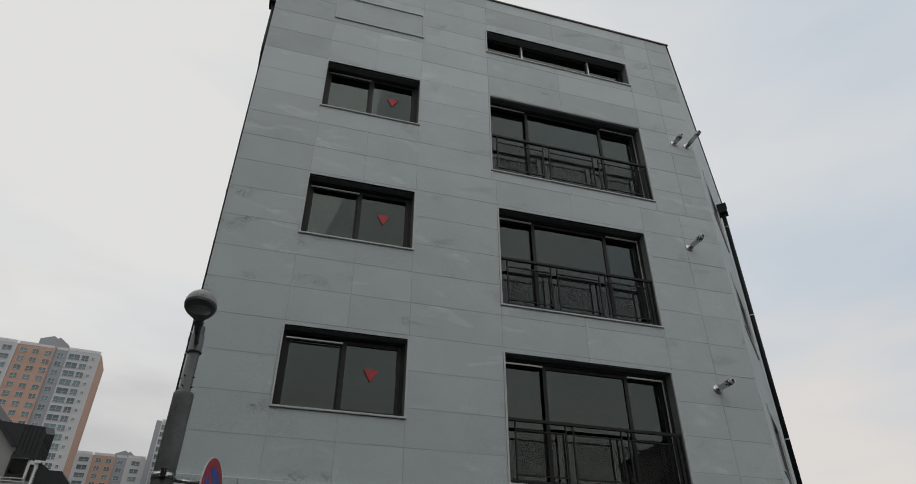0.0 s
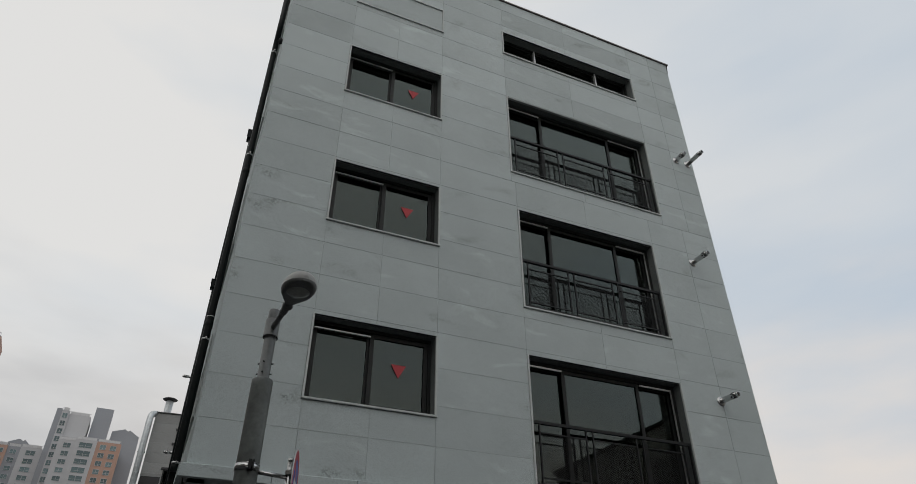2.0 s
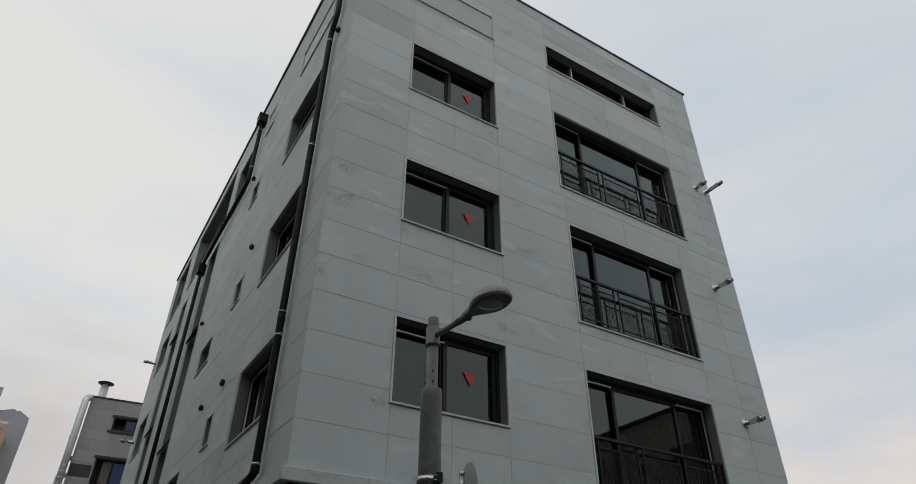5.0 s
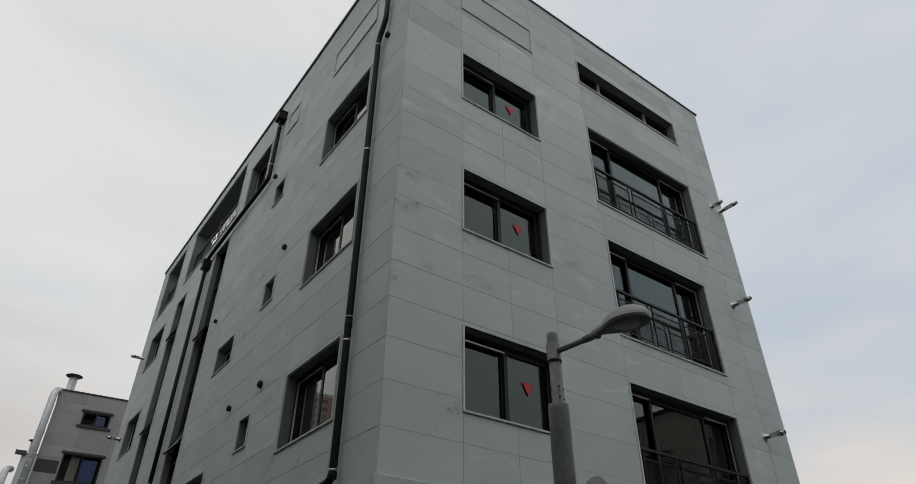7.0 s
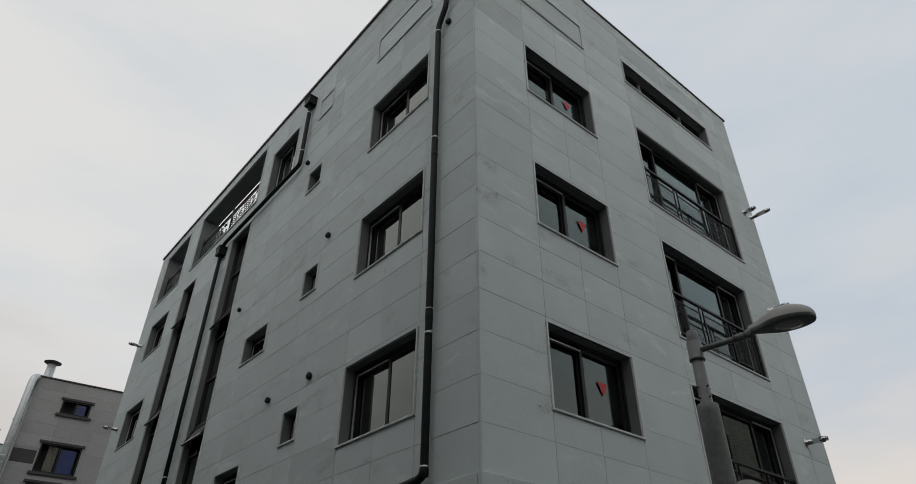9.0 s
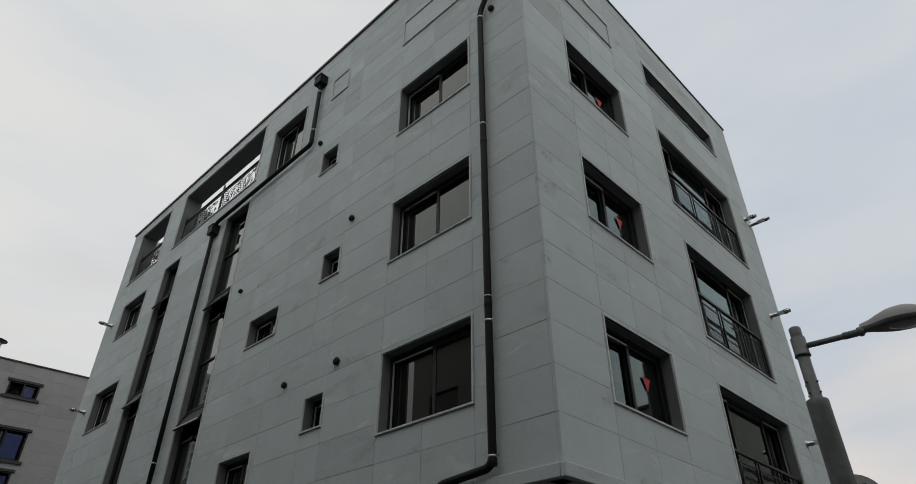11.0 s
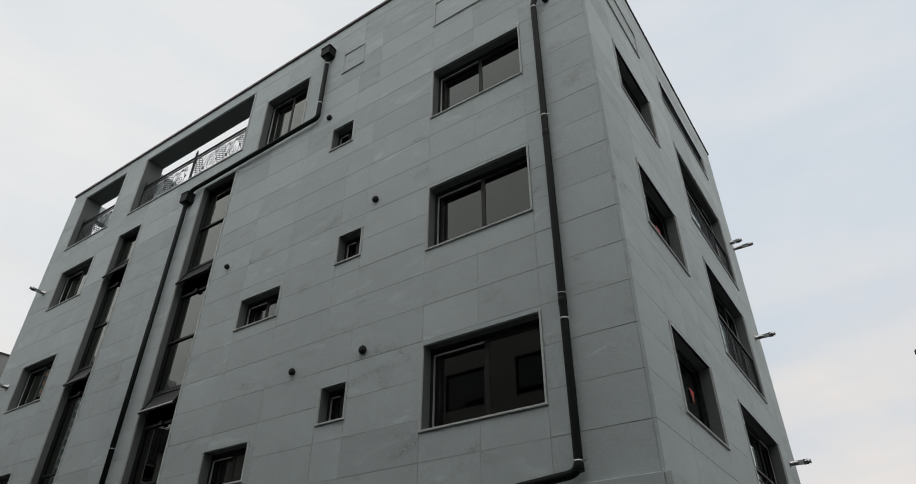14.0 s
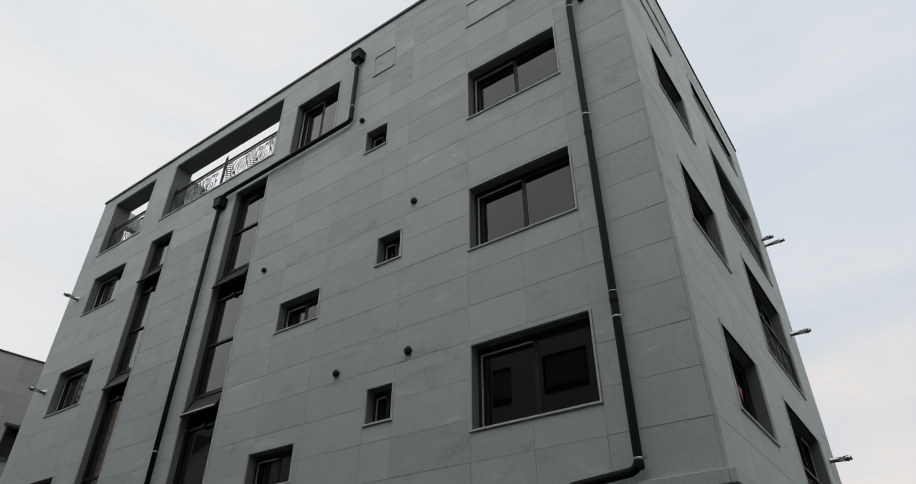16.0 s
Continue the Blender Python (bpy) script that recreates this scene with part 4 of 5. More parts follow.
def no_parking_sign():
    cz, turn = 3.16, 74.5
    g = thing("road_sign", pose(0.505, 6.78, cz, 0, 0, turn), "round blue and red no-parking sign clamped to lamp post", "road sign")
    part("plate", lathe([(0.300, 0.004), (0.300, -0.002), (0.296, -0.003)], "y", 40), SILVER, g, "bare aluminium sign plate")
    part("white_rim", ring_disc(0.286, 0.297, -0.0045, -0.0032), SIGN_WHITE, g, "thin white sign rim")
    part("red_ring", ring_disc(0.205, 0.286, -0.0050, -0.0033), SIGN_RED, g, "broad red sign ring")
    part("blue_field", lathe([(0.205, -0.0033), (0.205, -0.0046), (0.002, -0.0047)], "y", 40), SIGN_BLUE, g, "blue sign field")
    part("red_slash", boxes((-0.20, 0.20, -0.0060, -0.0047, -0.035, 0.035)), SIGN_RED, g, "red diagonal stroke", Matrix.Rotation(radians(45), 4, "Y"))
    for k in range(4):
        part("lettering_bar", boxes((-0.14 + k * 0.072, -0.14 + k * 0.072 + 0.05, -0.0072, -0.0061, -0.03, 0.03)), SIGN_WHITE, g, "white lettering bar")
    part("post", sweep([(0.0, 0.055, -0.55), (0.0, 0.055, 0.215)], 0.024, 16), STEEL, g, "short bright steel post")
    part("post_cap", lathe([(0.027, 0.205), (0.027, 0.222), (0.012, 0.228)], sides=16, at=(0, 0.055, 0)), STEEL, g)
    for z in (0.10, -0.12):
        part("bracket", boxes((-0.03, 0.03, 0.005, 0.085, z - 0.018, z + 0.018)), STEEL, g)
    return g


sign = no_parking_sign()


def pole_clamp(z):
    """A two-piece steel band round the lamp post with an arm that holds the sign's post."""
    g = thing("sign_clamp", pose(LAMP[0], LAMP[1], z), "bright steel band clamp with arm on lamp post", "clamp")
    part("band", lathe([(0.097, -0.028), (0.104, -0.028), (0.104, 0.028), (0.097, 0.028)], sides=28), STEEL, g)
    part("lug", boxes((-0.012, 0.012, -0.165, -0.098, -0.04, 0.04), (0.020, 0.032, -0.165, -0.098, -0.04, 0.04)), IRON, g)
    part("arm", sweep([(0.095, 0.0, -0.02), (0.345, 0.075, -0.02)], 0.018, 12), STEEL, g)
    for sg in (-1, 1):
        part("bolt", sweep([(-0.03, -0.135, 0.02 * sg), (0.05, -0.135, 0.02 * sg)], 0.006, 8), STEEL, g)
    return g


pole_clamp(3.24)


# ---- ground ----
solo("ground", boxes((-600, 600, -600, 600, -0.3, 0.0)), ASPHALT, pose(0, 0, 0), "grey asphalt street and open ground", "ground", kind="structure")


# ---- neighbours ----
def dark_window(m, u0, u1, z0, z1, parent, film=0.0, curtain=False):
    """A neighbour's window with dark hood, sill and two panes."""
    at = Matrix.Translation(((u0 + u1) / 2, 0, z0))
    h, H = (u1 - u0) / 2, z1 - z0
    w = part("window", rect_frame(-h, h, 0, H, -0.03, 0.10, 0.06), ALU, parent, "black-framed window", at)
    part("hood", boxes((-h - 0.10, h + 0.10, -0.09, 0.05, H, H + 0.10)), NB_DARK, w, "dark hood over the window")
    part("sill", boxes((-h - 0.14, h + 0.14, -0.09, 0.05, -0.11, 0)), NB_DARK, w, "dark sill under the window")
    part("pane", boxes((-h + 0.05, h - 0.05, 0.03, 0.034, 0.05, H - 0.05)), CLEAR, w)
    part("mullion", boxes((-0.03, 0.03, -0.02, 0.06, 0.05, H - 0.05)), ALU, w)
    # black sheet behind the panes stands for the unlit room
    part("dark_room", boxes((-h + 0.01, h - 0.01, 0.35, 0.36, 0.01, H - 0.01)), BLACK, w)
    if film:
        part("blue_film", boxes((0.03, 0.03 + (h - 0.09) * film, 0.05, 0.056, 0.08, 0.05 + (H - 0.1) * 0.9)), BLUE_FILM, w, "dark blue window film")
    if curtain:
        bm = bmesh.new()
        n = 26
        a, b = [], []
        for k in range(n + 1):
            u = -h * 0.58 + (h * 0.48) * k / n
            d = 0.14 + 0.025 * math.sin(k * 1.3)
            a.append(bm.verts.new((u, d, 0.05))), b.append(bm.verts.new((u, d, H - 0.05)))
        for k in range(n):
            bm.faces.new((a[k], a[k + 1], b[k + 1], b[k])).smooth = True
        part("curtain", bm, CURTAIN, w, "pale hanging curtain")
    return w


def stone_house(m, width, depth, height, holes, label):
    """A stone-clad house: a body with holes for its windows, stone plates, a roof edge."""
    g = thing("stone_house", m, label, "house")
    us = edges(0, width, [v for a, b, _, _ in holes for v in (a, b)])
    zs = edges(0, height, [v for _, _, c, d in holes for v in (c, d)])
    part("wall", grid_solid(us, zs, lambda u, z: not inside(u, z, holes), 0.008, 0.25), MORTAR, g)
    part("body", boxes((0, 0.2, 0.25, depth, 0, height), (width - 0.2, width, 0.25, depth, 0, height), (0.2, width - 0.2, depth - 0.2, depth, 0, height), (0.2, width - 0.2, 0.25, depth - 0.2, height - 0.4, height - 0.2)), NB_STONE, g)
    part("roof_edge", boxes((-0.05, width + 0.05, -0.05, 0.3, height, height + 0.06), (-0.05, 0.25, 0.3, depth, height, height + 0.06), (width - 0.25, width + 0.05, 0.3, depth, height, height + 0.06)), NB_DARK, g, "dark metal roof edge")
    return g


NB = pose(-1.675, 38.28, 0, 0, 0, -5)
NB_H = 13.64
nb_holes = [(1.27, 2.49, 12.14, 12.79), (1.02, 2.69, 9.50, 10.76), (0.95, 2.60, 7.70, 9.05), (4.82, 6.40, 9.50, 10.76), (4.82, 6.40, 6.90, 8.20)]
nb = stone_house(NB, 14.0, 9.0, NB_H, nb_holes, "warm grey stone-clad house with dark hooded windows")
for k, hl in enumerate(nb_holes):
    dark_window(NB, *hl, nb, film=(0.75, 0.85, 0.9, 0, 0)[k], curtain=k == 1)
part("dark_panel", boxes((0.03, 0.96, -0.006, 0.024, 9.80, 10.38)), NB_DARK, nb, "dark stone panel beside the window")


def duct(m, x, top, r, label):
    """A galvanised spiral duct that climbs a wall and bends on to the roof."""
    g = thing("air_duct", m @ pose(x, -r - 0.05, 0), label, "air duct", "roof ducts")
    part("tube", sweep([(0, 0, 3.0), (0, 0, top), (0.35, 0.6, top + 0.12)], r, 20, 0.30), ZINC, g)
    z = 3.2
    while z < top - 0.35:
        part("seam", lathe([(r, -0.012), (r + 0.008, 0.0), (r, 0.012)], sides=20, at=(0, 0, z)), ZINC, g)
        z += 0.28
    for z in (5.0, 8.0, 11.5):
        part("bracket", boxes((-r - 0.02, r + 0.02, 0.0, r + 0.05, z, z + 0.04)), NB_DARK, g)
    return g


def roof_vent(m, x, y, z, h, r=0.16):
    g = thing("roof_vent", m @ pose(x, y, z), "galvanised roof flue with a round cap", "roof vent", "roof flues")
    part("flue_tube", lathe([(r, 0.0), (r, h), (r * 0.9, h + 0.02)], sides=20), ZINC, g)
    part("cap", lathe([(r * 0.5, h + 0.0), (r * 1.9, h + 0.10), (r * 2.0, h + 0.12), (r * 1.7, h + 0.15), (0.02, h + 0.24)], sides=24), NB_DARK, g, "dark round flue cap")
    return g


duct(NB, -0.215, 13.55, 0.158, "galvanised spiral air duct up the house corner")
roof_vent(NB, 0.345, 1.63, NB_H - 0.2, 1.42, 0.20)

NB2 = pose(-0.60, 72.0, 0, 0, 0, -5)
nb2 = stone_house(NB2, 6.0, 8.0, 18.6, [(1.6, 3.2, 14.2, 15.6)], "second warm grey stone house behind a duct")
dark_window(NB2, 1.6, 3.2, 14.2, 15.6, nb2)
duct(NB2, -0.75, 17.1, 0.27, "galvanised spiral air duct on the second house")
roof_vent(NB2, 0.55, 0.6, 18.5, 1.3, 0.24)
part("gutter_head", boxes((-0.55, 0.30, -0.30, -0.055, 18.42, 18.78)), NB_DARK, nb2, "dark gutter head at the roof corner")


def prism(profile, y0, y1, rise=0.0):
    """A solid from an outline in the x-z plane, drawn back from y0 to y1, where it may lie higher."""
    bm = bmesh.new()
    f, g = [[bm.verts.new((x, y, z + up)) for x, z in profile] for y, up in ((y0, 0.0), (y1, rise))]
    bm.faces.new(f), bm.faces.new(g[::-1])
    n = len(profile)
    for k in range(n):
        bm.faces.new((f[k], f[(k + 1) % n], g[(k + 1) % n], g[k]))
    bmesh.ops.recalc_face_normals(bm, faces=bm.faces)
    return bm


def dark_house():
    """A house with a steep standing-seam metal roof over a glazed corner, and a lower metal roof beside it."""
    g = thing("metal_roof_house", pose(0, 36.0, 0), "grey house with steep dark standing-seam metal roof", "house")
    part("wall", prism([(-16.0, 0), (-10.72, 0), (-10.72, 10.62), (-10.60, 10.86), (-13.2, 13.5), (-16.0, 13.5)], 0.25, 7.0), NB_STONE, g, "pale grey stone gable wall")
    roof_part = part("roof", prism([(-12.6, 13.05), (-11.6, 12.05), (-9.64, 11.93), (-9.53, 11.62), (-9.53, 10.32), (-10.52, 10.62), (-10.56, 10.88), (-11.75, 12.06), (-12.75, 13.05)], 0.0, 1.45, 0.36), METAL_ROOF, g, "dark standing-seam roof face")
    part("roof_verge", prism([(-12.6, 13.0), (-11.62, 12.00), (-10.58, 10.92), (-10.74, 10.86), (-12.8, 12.95)], -0.10, 0.0), METAL_ROOF, roof_part, "dark metal verge")
    for k in range(6):
        y = 0.12 + k * 0.24
        part("seam", boxes((-9.535, -9.495, y - 0.012, y + 0.012, 10.36 + y * 0.25, 11.60 + y * 0.25)), METAL_ROOF, roof_part)
    for k in range(5):
        x = -9.75 - k * 0.19
        part("seam", boxes((x - 0.012, x + 0.012, -0.035, 0.0, 10.42 - (x + 9.53) * 0.3, 11.92 - (x + 9.64) * 0.06 - max(0.0, -10.4 - x) * 0.2)), METAL_ROOF, roof_part)
    part("eave_trim", prism([(-9.50, 10.36), (-9.50, 10.26), (-10.56, 10.56), (-10.56, 10.64)], -0.06, 0.0), METAL_ROOF, g, "dark folded eave trim")
    bay = part("corner_bay", rect_frame(-10.66, -9.90, 9.62, 10.40, 0.10, 0.24, 0.06), ALU, g, "dark-framed glazed corner")
    part("pane", boxes((-10.60, -9.96, 0.15, 0.16, 9.68, 10.34)), GLASS, bay)
    part("back_board", boxes((-10.66, -9.90, 1.2, 1.25, 9.62, 10.40)), CURTAIN, bay, "pale inner wall")
    part("corner_post", boxes((-9.88, -9.78, 0.12, 0.24, 9.30, 10.38)), SILVER, g, "pale corner post")
    for z in (9.20, 9.34, 9.48):
        part("balcony_rail", boxes((-11.2, -9.80, 0.02, 0.07, z - 0.022, z + 0.022)), SILVER, g, "pale balcony rail")
    part("parapet", boxes((-11.4, -9.80, 0.10, 0.24, 0.0, 9.12)), NB_STONE, g, "pale balcony parapet")
    pipe = part("gutter_pipe", sweep([(-9.42, -0.10, 10.22), (-9.43, -0.10, 0.0)], 0.055, 12), SILVER, g, "pale gutter pipe")
    part("pipe_head", boxes((-9.54, -9.30, -0.18, -0.02, 10.18, 10.30)), SILVER, pipe)
    part("lower_roof", prism([(-9.36, 10.28), (-8.84, 9.93), (-8.28, 9.92), (-8.20, 9.80), (-7.84, 9.42), (-7.84, 8.9), (-9.36, 8.9)], 0.02, 1.3), METAL_ROOF, g, "dark lower metal roof")
    part("lower_wall", boxes((-9.32, -7.95, 0.2, 1.2, 0.0, 8.9)), NB_STONE, g, "pale lower stone wall")
    return g


dark_house()


def apartment(name_label, x, y, yaw, top, zones, columns, rows, depth, end_mat, storey=2.8):
    """A far block: coloured wall bays along u to the left of its near corner, window columns, a roof rail.
    zones: (u0, u1, material, extra height); columns: (u, width, height)."""
    m = pose(x, y, 0, 0, 0, yaw)
    g = thing("apartment_building", m, name_label, "apartment block", "far apartment blocks")
    for a, b, mat, extra, set_back in zones:
        part("wall", boxes((-b, -a, set_back, depth, 0, top + extra)), mat, g)
        part("parapet_panel", boxes((-b + 0.3, -a - 0.3, set_back - 0.06, set_back + 0.02, top + extra, top + extra + 0.85)), APT_PALE, g, "pale roof parapet panel")
        part("roof_rail", boxes((-b, -a, set_back - 0.1, set_back, top + extra + 0.9, top + extra + 0.97), *[(-b + (b - a) * k / 4 - 0.03, -b + (b - a) * k / 4 + 0.03, set_back - 0.1, set_back, top + extra - 0.3, top + extra + 0.9) for k in range(5)]), APT_WHITE, g)
    part("end_wall", boxes((-0.02, 0.25, 0.1, depth - 0.1, 0, top - 0.2)), end_mat, g)
    cache = {}
    for u, w, h, set_back, lift in columns:
        for k in range(rows):
            z = top + lift - 1.0 - k * storey - h
            key = (w, h)
            if key not in cache:
                frame_me = mesh_of("window", rect_frame(-w / 2, w / 2, 0, h, -0.16, -0.01, 0.09), APT_WHITE)
                pane_me = mesh_of("pane", boxes((-w / 2 + 0.05, w / 2 - 0.05, -0.07, -0.005, 0.05, h - 0.05)), APT_GLASS)
                bar_me = mesh_of("mullion", boxes((-0.04, 0.04, -0.13, -0.07, 0.05, h - 0.05), (-w / 2 + 0.05, w / 2 - 0.05, -0.12, -0.07, h * 0.35, h * 0.35 + 0.06)), APT_WHITE)
                cache[key] = frame_me, pane_me, bar_me
            fr = new("window", cache[key][0])
            fr.parent = g
            fr.location = (-u, set_back, z)
            for nm, me in (("pane", cache[key][1]), ("mullion", cache[key][2])):
                o = new(nm, me)
                o.parent = fr
    return g


def gable(g, u0, u1, z, mat, depth, y0=1.0):
    """A roof house with a cut gable on an apartment block."""
    bm = bmesh.new()
    c = (u0 + u1) / 2
    prof = [(-u1, z - 1), (-u0, z - 1), (-u0, z + 2.2), (-c + 1.2, z + 4.4), (-c + 0.6, z + 3.9), (-c - 0.6, z + 4.6), (-u1, z + 3.2)]
    a, b = [bm.verts.new((x, y0, zz)) for x, zz in prof], [bm.verts.new((x, depth - 1, zz)) for x, zz in prof]
    bm.faces.new(a), bm.faces.new(b[::-1])
    for k in range(len(prof)):
        j = (k + 1) % len(prof)
        bm.faces.new((a[k], a[j], b[j], b[k]))
    bmesh.ops.recalc_face_normals(bm, faces=bm.faces)
    part("roof_house", bm, mat, g)


W, G, O = APT_WHITE, APT_GREY, APT_ORANGE
apt = apartment("tall white and orange apartment block in haze-pale colours", -55.2, 218.6, 6.0, 88.2,
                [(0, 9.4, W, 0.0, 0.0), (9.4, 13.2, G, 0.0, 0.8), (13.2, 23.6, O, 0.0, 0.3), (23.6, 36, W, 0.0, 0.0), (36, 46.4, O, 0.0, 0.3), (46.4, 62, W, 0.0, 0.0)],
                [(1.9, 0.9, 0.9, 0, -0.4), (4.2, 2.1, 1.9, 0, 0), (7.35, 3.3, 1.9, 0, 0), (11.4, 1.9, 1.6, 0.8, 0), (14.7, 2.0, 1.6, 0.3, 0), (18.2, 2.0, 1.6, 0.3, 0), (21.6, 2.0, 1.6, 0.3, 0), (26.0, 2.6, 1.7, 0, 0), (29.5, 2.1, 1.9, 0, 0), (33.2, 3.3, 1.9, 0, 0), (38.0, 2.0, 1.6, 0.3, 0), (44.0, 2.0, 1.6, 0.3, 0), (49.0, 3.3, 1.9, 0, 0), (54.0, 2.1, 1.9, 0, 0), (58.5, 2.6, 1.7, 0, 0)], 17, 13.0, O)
gable(apt, 10.0, 18.5, 88.0, G, 13.0)
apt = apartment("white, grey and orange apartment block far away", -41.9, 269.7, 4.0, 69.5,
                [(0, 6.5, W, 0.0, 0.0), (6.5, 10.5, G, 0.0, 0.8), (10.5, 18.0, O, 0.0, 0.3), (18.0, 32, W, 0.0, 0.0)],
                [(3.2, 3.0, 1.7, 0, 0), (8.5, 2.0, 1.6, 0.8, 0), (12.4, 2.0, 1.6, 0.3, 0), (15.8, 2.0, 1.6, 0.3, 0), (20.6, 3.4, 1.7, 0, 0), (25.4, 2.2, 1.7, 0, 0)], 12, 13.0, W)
gable(apt, 3.6, 11.0, 67.7, G, 13.0)
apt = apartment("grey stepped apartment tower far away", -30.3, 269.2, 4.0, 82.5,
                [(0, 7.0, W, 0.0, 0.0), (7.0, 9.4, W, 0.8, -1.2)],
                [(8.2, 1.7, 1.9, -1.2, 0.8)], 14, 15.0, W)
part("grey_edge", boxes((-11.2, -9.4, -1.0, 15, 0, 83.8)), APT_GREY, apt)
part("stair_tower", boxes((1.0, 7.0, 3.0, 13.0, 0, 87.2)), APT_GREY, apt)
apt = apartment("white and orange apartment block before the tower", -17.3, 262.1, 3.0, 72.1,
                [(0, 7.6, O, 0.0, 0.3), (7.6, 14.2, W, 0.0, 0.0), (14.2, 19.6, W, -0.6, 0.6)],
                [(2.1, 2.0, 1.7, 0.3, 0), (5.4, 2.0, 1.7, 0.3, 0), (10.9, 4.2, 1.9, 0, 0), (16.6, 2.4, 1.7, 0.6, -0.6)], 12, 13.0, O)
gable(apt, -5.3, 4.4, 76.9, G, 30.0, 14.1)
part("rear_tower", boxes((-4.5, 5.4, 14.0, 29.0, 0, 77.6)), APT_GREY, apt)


# ---- houses across the streets ----
def plain_house(m, width, depth, height, label, cols, mat):
    """A rendered house with rows of windows on its street side."""
    g = thing("rendered_house", m, label, "house")
    storeys = int(height // 3)
    holes = [(c, c + 1.7, 1.0 + s * 3.0, 2.4 + s * 3.0) for c in cols for s in range(storeys)]
    us = edges(0, width, [v for a, b, _, _ in holes for v in (a, b)])
    zs = edges(0, height, [v for _, _, c, d in holes for v in (c, d)])
    part("wall", grid_solid(us, zs, lambda u, z: not inside(u, z, holes), 0, 0.25), mat, g)
    part("body", boxes((0, width, 0.6, depth, 0, height - 0.02)), mat, g)
    part("roof_edge", boxes((-0.15, width + 0.15, -0.15, depth, height, height + 0.15)), NB_DARK, g)
    for a, b, c, d in holes:
        w = part("window", rect_frame(a, b, c, d, 0.08, 0.16, 0.07), ALU, g)
        part("pane", boxes((a + 0.06, b - 0.06, 0.12, 0.125, c + 0.06, d - 0.06)), GLASS, w)
    return g


RENDER = material("beige_house_render", (0.36, 0.34, 0.31), 0.9, grain=0.08, scale=8, stain=0.12, stain_scale=0.5)
plain_house(pose(-11.5, 2.0, 0, 0, 0, 90), 11.6, 9.0, 9.3, "low beige rendered house across the side street", (2.0, 6.0, 9.2), RENDER)
plain_house(pose(-11.4, 14.0, 0, 0, 0, 90), 10.6, 9.0, 13.3, "beige rendered house across the side street", (1.6, 4.6, 7.9), RENDER)
# unseen house, added to hold light off the far side wall
plain_house(pose(-11.5, 25.2, 0, 0, 0, 90), 9.0, 9.0, 10.3, "unseen low beige house added to darken the far side wall", (1.4, 5.6), RENDER)
plain_house(pose(7.0, -8.0, 0, 0, 0, 180), 20.0, 9.0, 10.4, "beige rendered house across the front street", (2.5, 7.0, 12.0, 16.0), RENDER)
# unseen tall block, added to cut sky light on the window jambs
plain_house(pose(-12.5, -23.0, 0, 0, 0, 90), 24.0, 12.0, 21.2, "tall unseen beige house added to shade the window jambs", (2.5, 7.0, 11.5, 16.0, 20.0), RENDER)
plain_house(pose(23.4, 2.0, 0, 0, 0, -90), 22.0, 9.0, 13.2, "beige rendered house at the end of the street", (1.6, 5.2, 10.5, 16.0), RENDER)


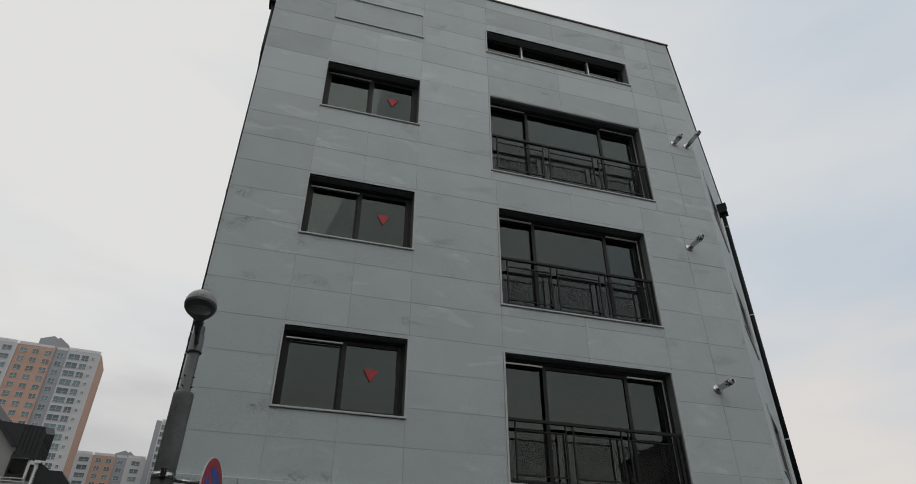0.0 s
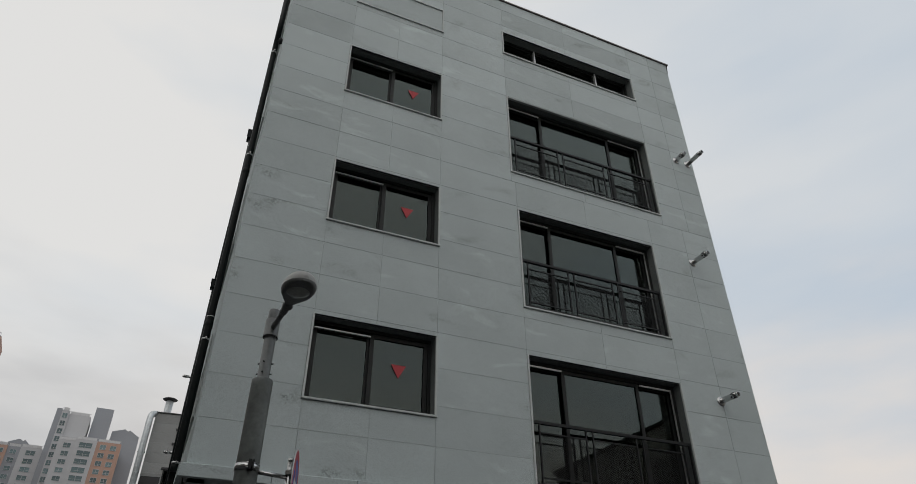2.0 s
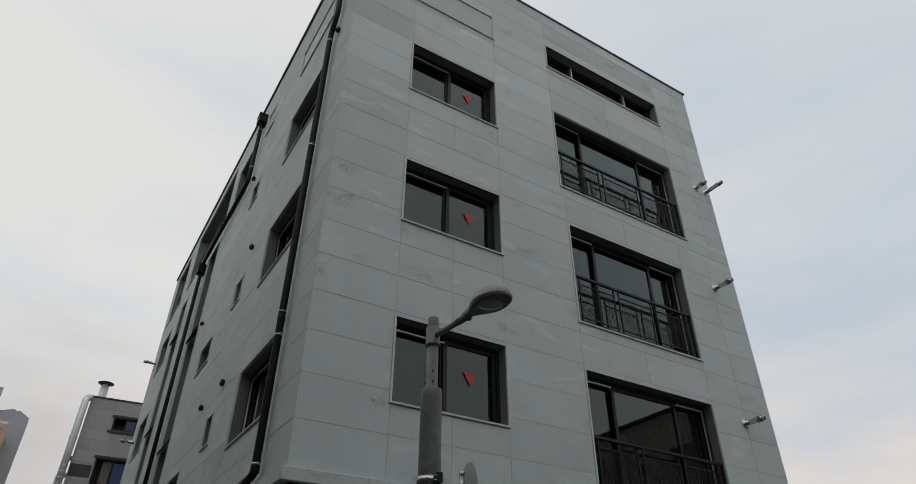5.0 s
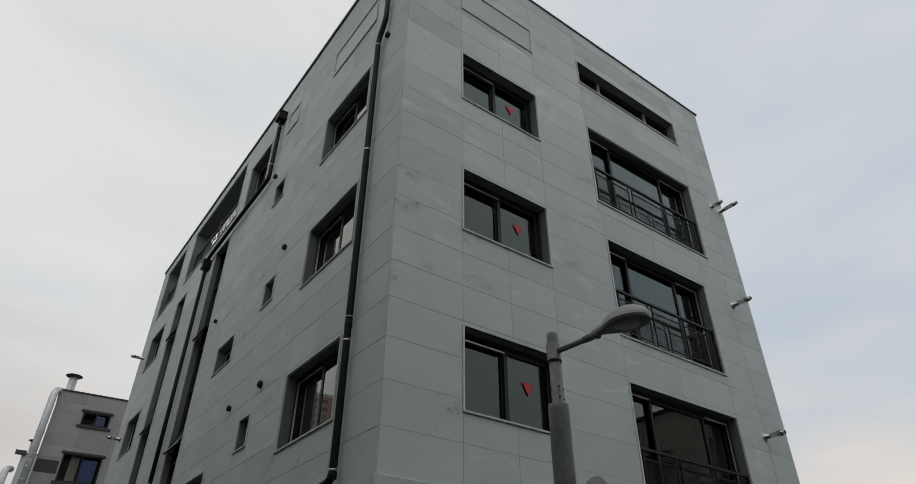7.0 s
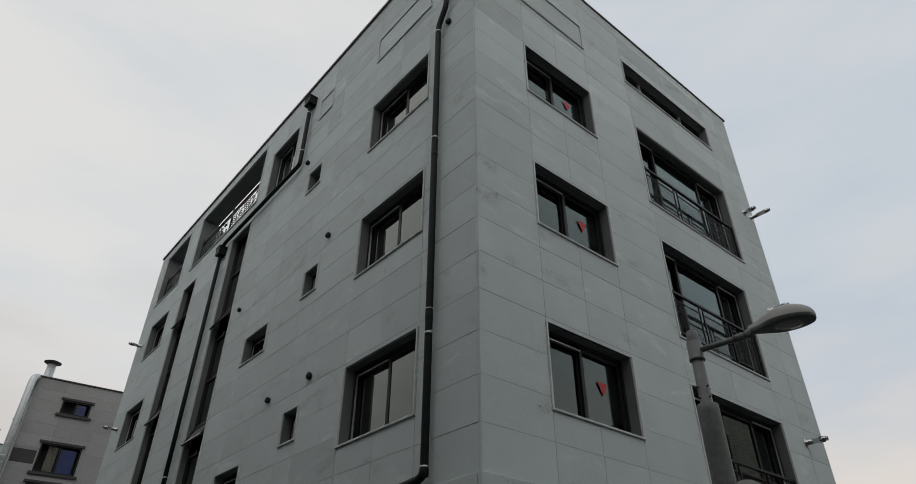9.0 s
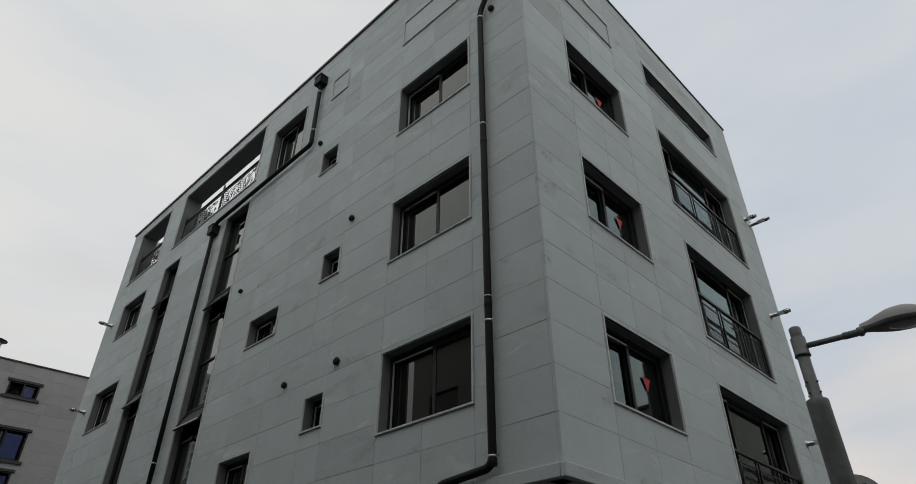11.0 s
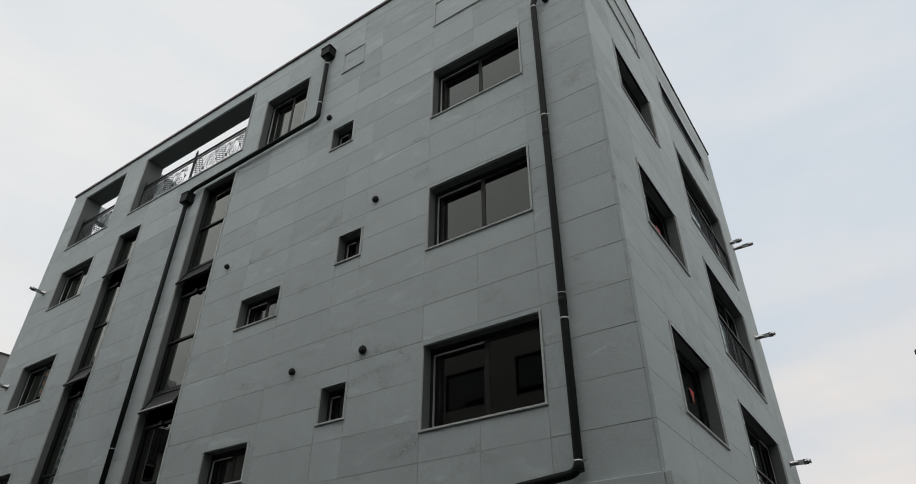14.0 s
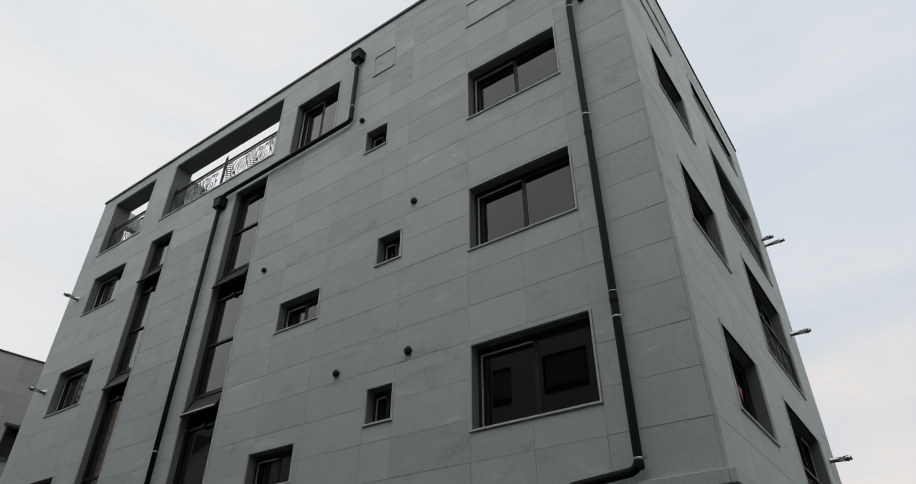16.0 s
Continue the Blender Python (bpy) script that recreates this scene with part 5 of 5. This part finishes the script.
# ---- granite plates on the walls ----
def cladding(holder, cols_at, rows_at, holes, depth, gap=0.0027, mat=None):
    """Granite plates in courses. Plates of one size share a mesh; those at openings are cut round them."""
    shared = {}
    for j, (za, zb) in enumerate(zip(rows_at, rows_at[1:])):
        cols = cols_at(za)
        stone = mat or (GRANITE_HIGH if za > 10.7 else GRANITE)
        for ua, ub in zip(cols, cols[1:]):
            a, b, c, d = ua + gap, ub - gap, za + gap, zb - gap
            cut = [h for h in holes if h[0] < b and h[1] > a and h[2] < d and h[3] > c]
            if any(h[0] <= a + 0.03 and h[1] >= b - 0.03 and h[2] <= c + 0.03 and h[3] >= d - 0.03 for h in cut):
                continue
            if not cut:
                key = (round(b - a, 3), round(d - c, 3), stone.name)
                if key not in shared:
                    w, h = key[:2]
                    e = 0.003
                    bm = bmesh.new()
                    f = [bm.verts.new(p) for p in ((e, 0, e), (w - e, 0, e), (w - e, 0, h - e), (e, 0, h - e))]
                    g = [bm.verts.new(p) for p in ((0, e, 0), (w, e, 0), (w, e, h), (0, e, h))]
                    k = [bm.verts.new(p) for p in ((0, depth, 0), (w, depth, 0), (w, depth, h), (0, depth, h))]
                    bm.faces.new(f)
                    for s in range(4):
                        n = (s + 1) % 4
                        bm.faces.new((g[s], g[n], f[n], f[s]))
                        bm.faces.new((k[s], k[n], g[n], g[s]))
                    shared[key] = mesh_of("stone_plate", bm, stone)
                ob = new("stone_plate", shared[key])
                ob.parent = holder
                ob.location = (a, PLATE.uniform(-0.0012, 0.0012), c)
                continue
            us = edges(a, b, [v for h in cut for v in (h[0], h[1])])
            zs = edges(c, d, [v for h in cut for v in (h[2], h[3])])
            # what is left of a cut plate falls into one piece or several, each a plate of its own
            nu, nz = len(us) - 1, len(zs) - 1
            left = {(i, k) for i in range(nu) for k in range(nz) if not inside((us[i] + us[i + 1]) / 2, (zs[k] + zs[k + 1]) / 2, cut)}
            while left:
                stack, piece = [left.pop()], set()
                while stack:
                    i, k = stack.pop()
                    piece.add((i, k))
                    for q in ((i + 1, k), (i - 1, k), (i, k + 1), (i, k - 1)):
                        if q in left:
                            left.remove(q)
                            stack.append(q)
                if sum((us[i + 1] - us[i]) * (zs[k + 1] - zs[k]) for i, k in piece) < 0.004:
                    continue
                spans = [(us[i], us[i + 1], zs[k], zs[k + 1]) for i, k in piece]
                bm = grid_solid([u - a for u in us], [z - c for z in zs], lambda u, z: inside(u + a, z + c, spans), 0.0, depth)
                ob = new("stone_plate", mesh_of("stone_plate", bm, stone))
                ob.parent = holder
                ob.location = (a, 0, c)


PLATE = random.Random(4)
courses = [BASE] + [ROW0 + ROW * k for k in range(1, 20) if ROW0 + ROW * k < TOP - 0.1] + [TOP]
F_LOW = [SX, 0.89, 1.82, 2.78, 4.325, 5.85, 7.40, 8.28, RX]
F_HIGH = [SX, 0.89, 1.82, 2.78, 4.24, 5.90, 7.80, 8.48, RX]
S_COLS = [-BY, -25.76, -24.87, -24.01, -23.03, -21.92, -20.68, -19.43, -18.17, -16.95, -15.77, -14.43, -13.83, -12.42, -11.45, -10.485, -FY - 0.045]
cladding(wall_front, lambda z: F_LOW if z < 9.5 else F_HIGH, courses, FRONT_HOLES + [BLIND_F], 0.044)
cladding(wall_side, lambda z: S_COLS, courses, SIDE_HOLES + [BLIND_S, BLIND_T], 0.028)

nb_wall = [o for o in nb.children if o.name.startswith("wall")][0]
nb_cols = [0.0, 1.3, 2.9, 4.5, 6.1, 7.7, 9.3, 11.0, 14.0]
nb_rows = [5.38 + 0.516 * k for k in range(16)] + [NB_H]
cladding(nb_wall, lambda z: nb_cols, nb_rows, nb_holes + [(0.0, 0.98, 9.78, 10.40)], 0.026, 0.0045, NB_STONE)
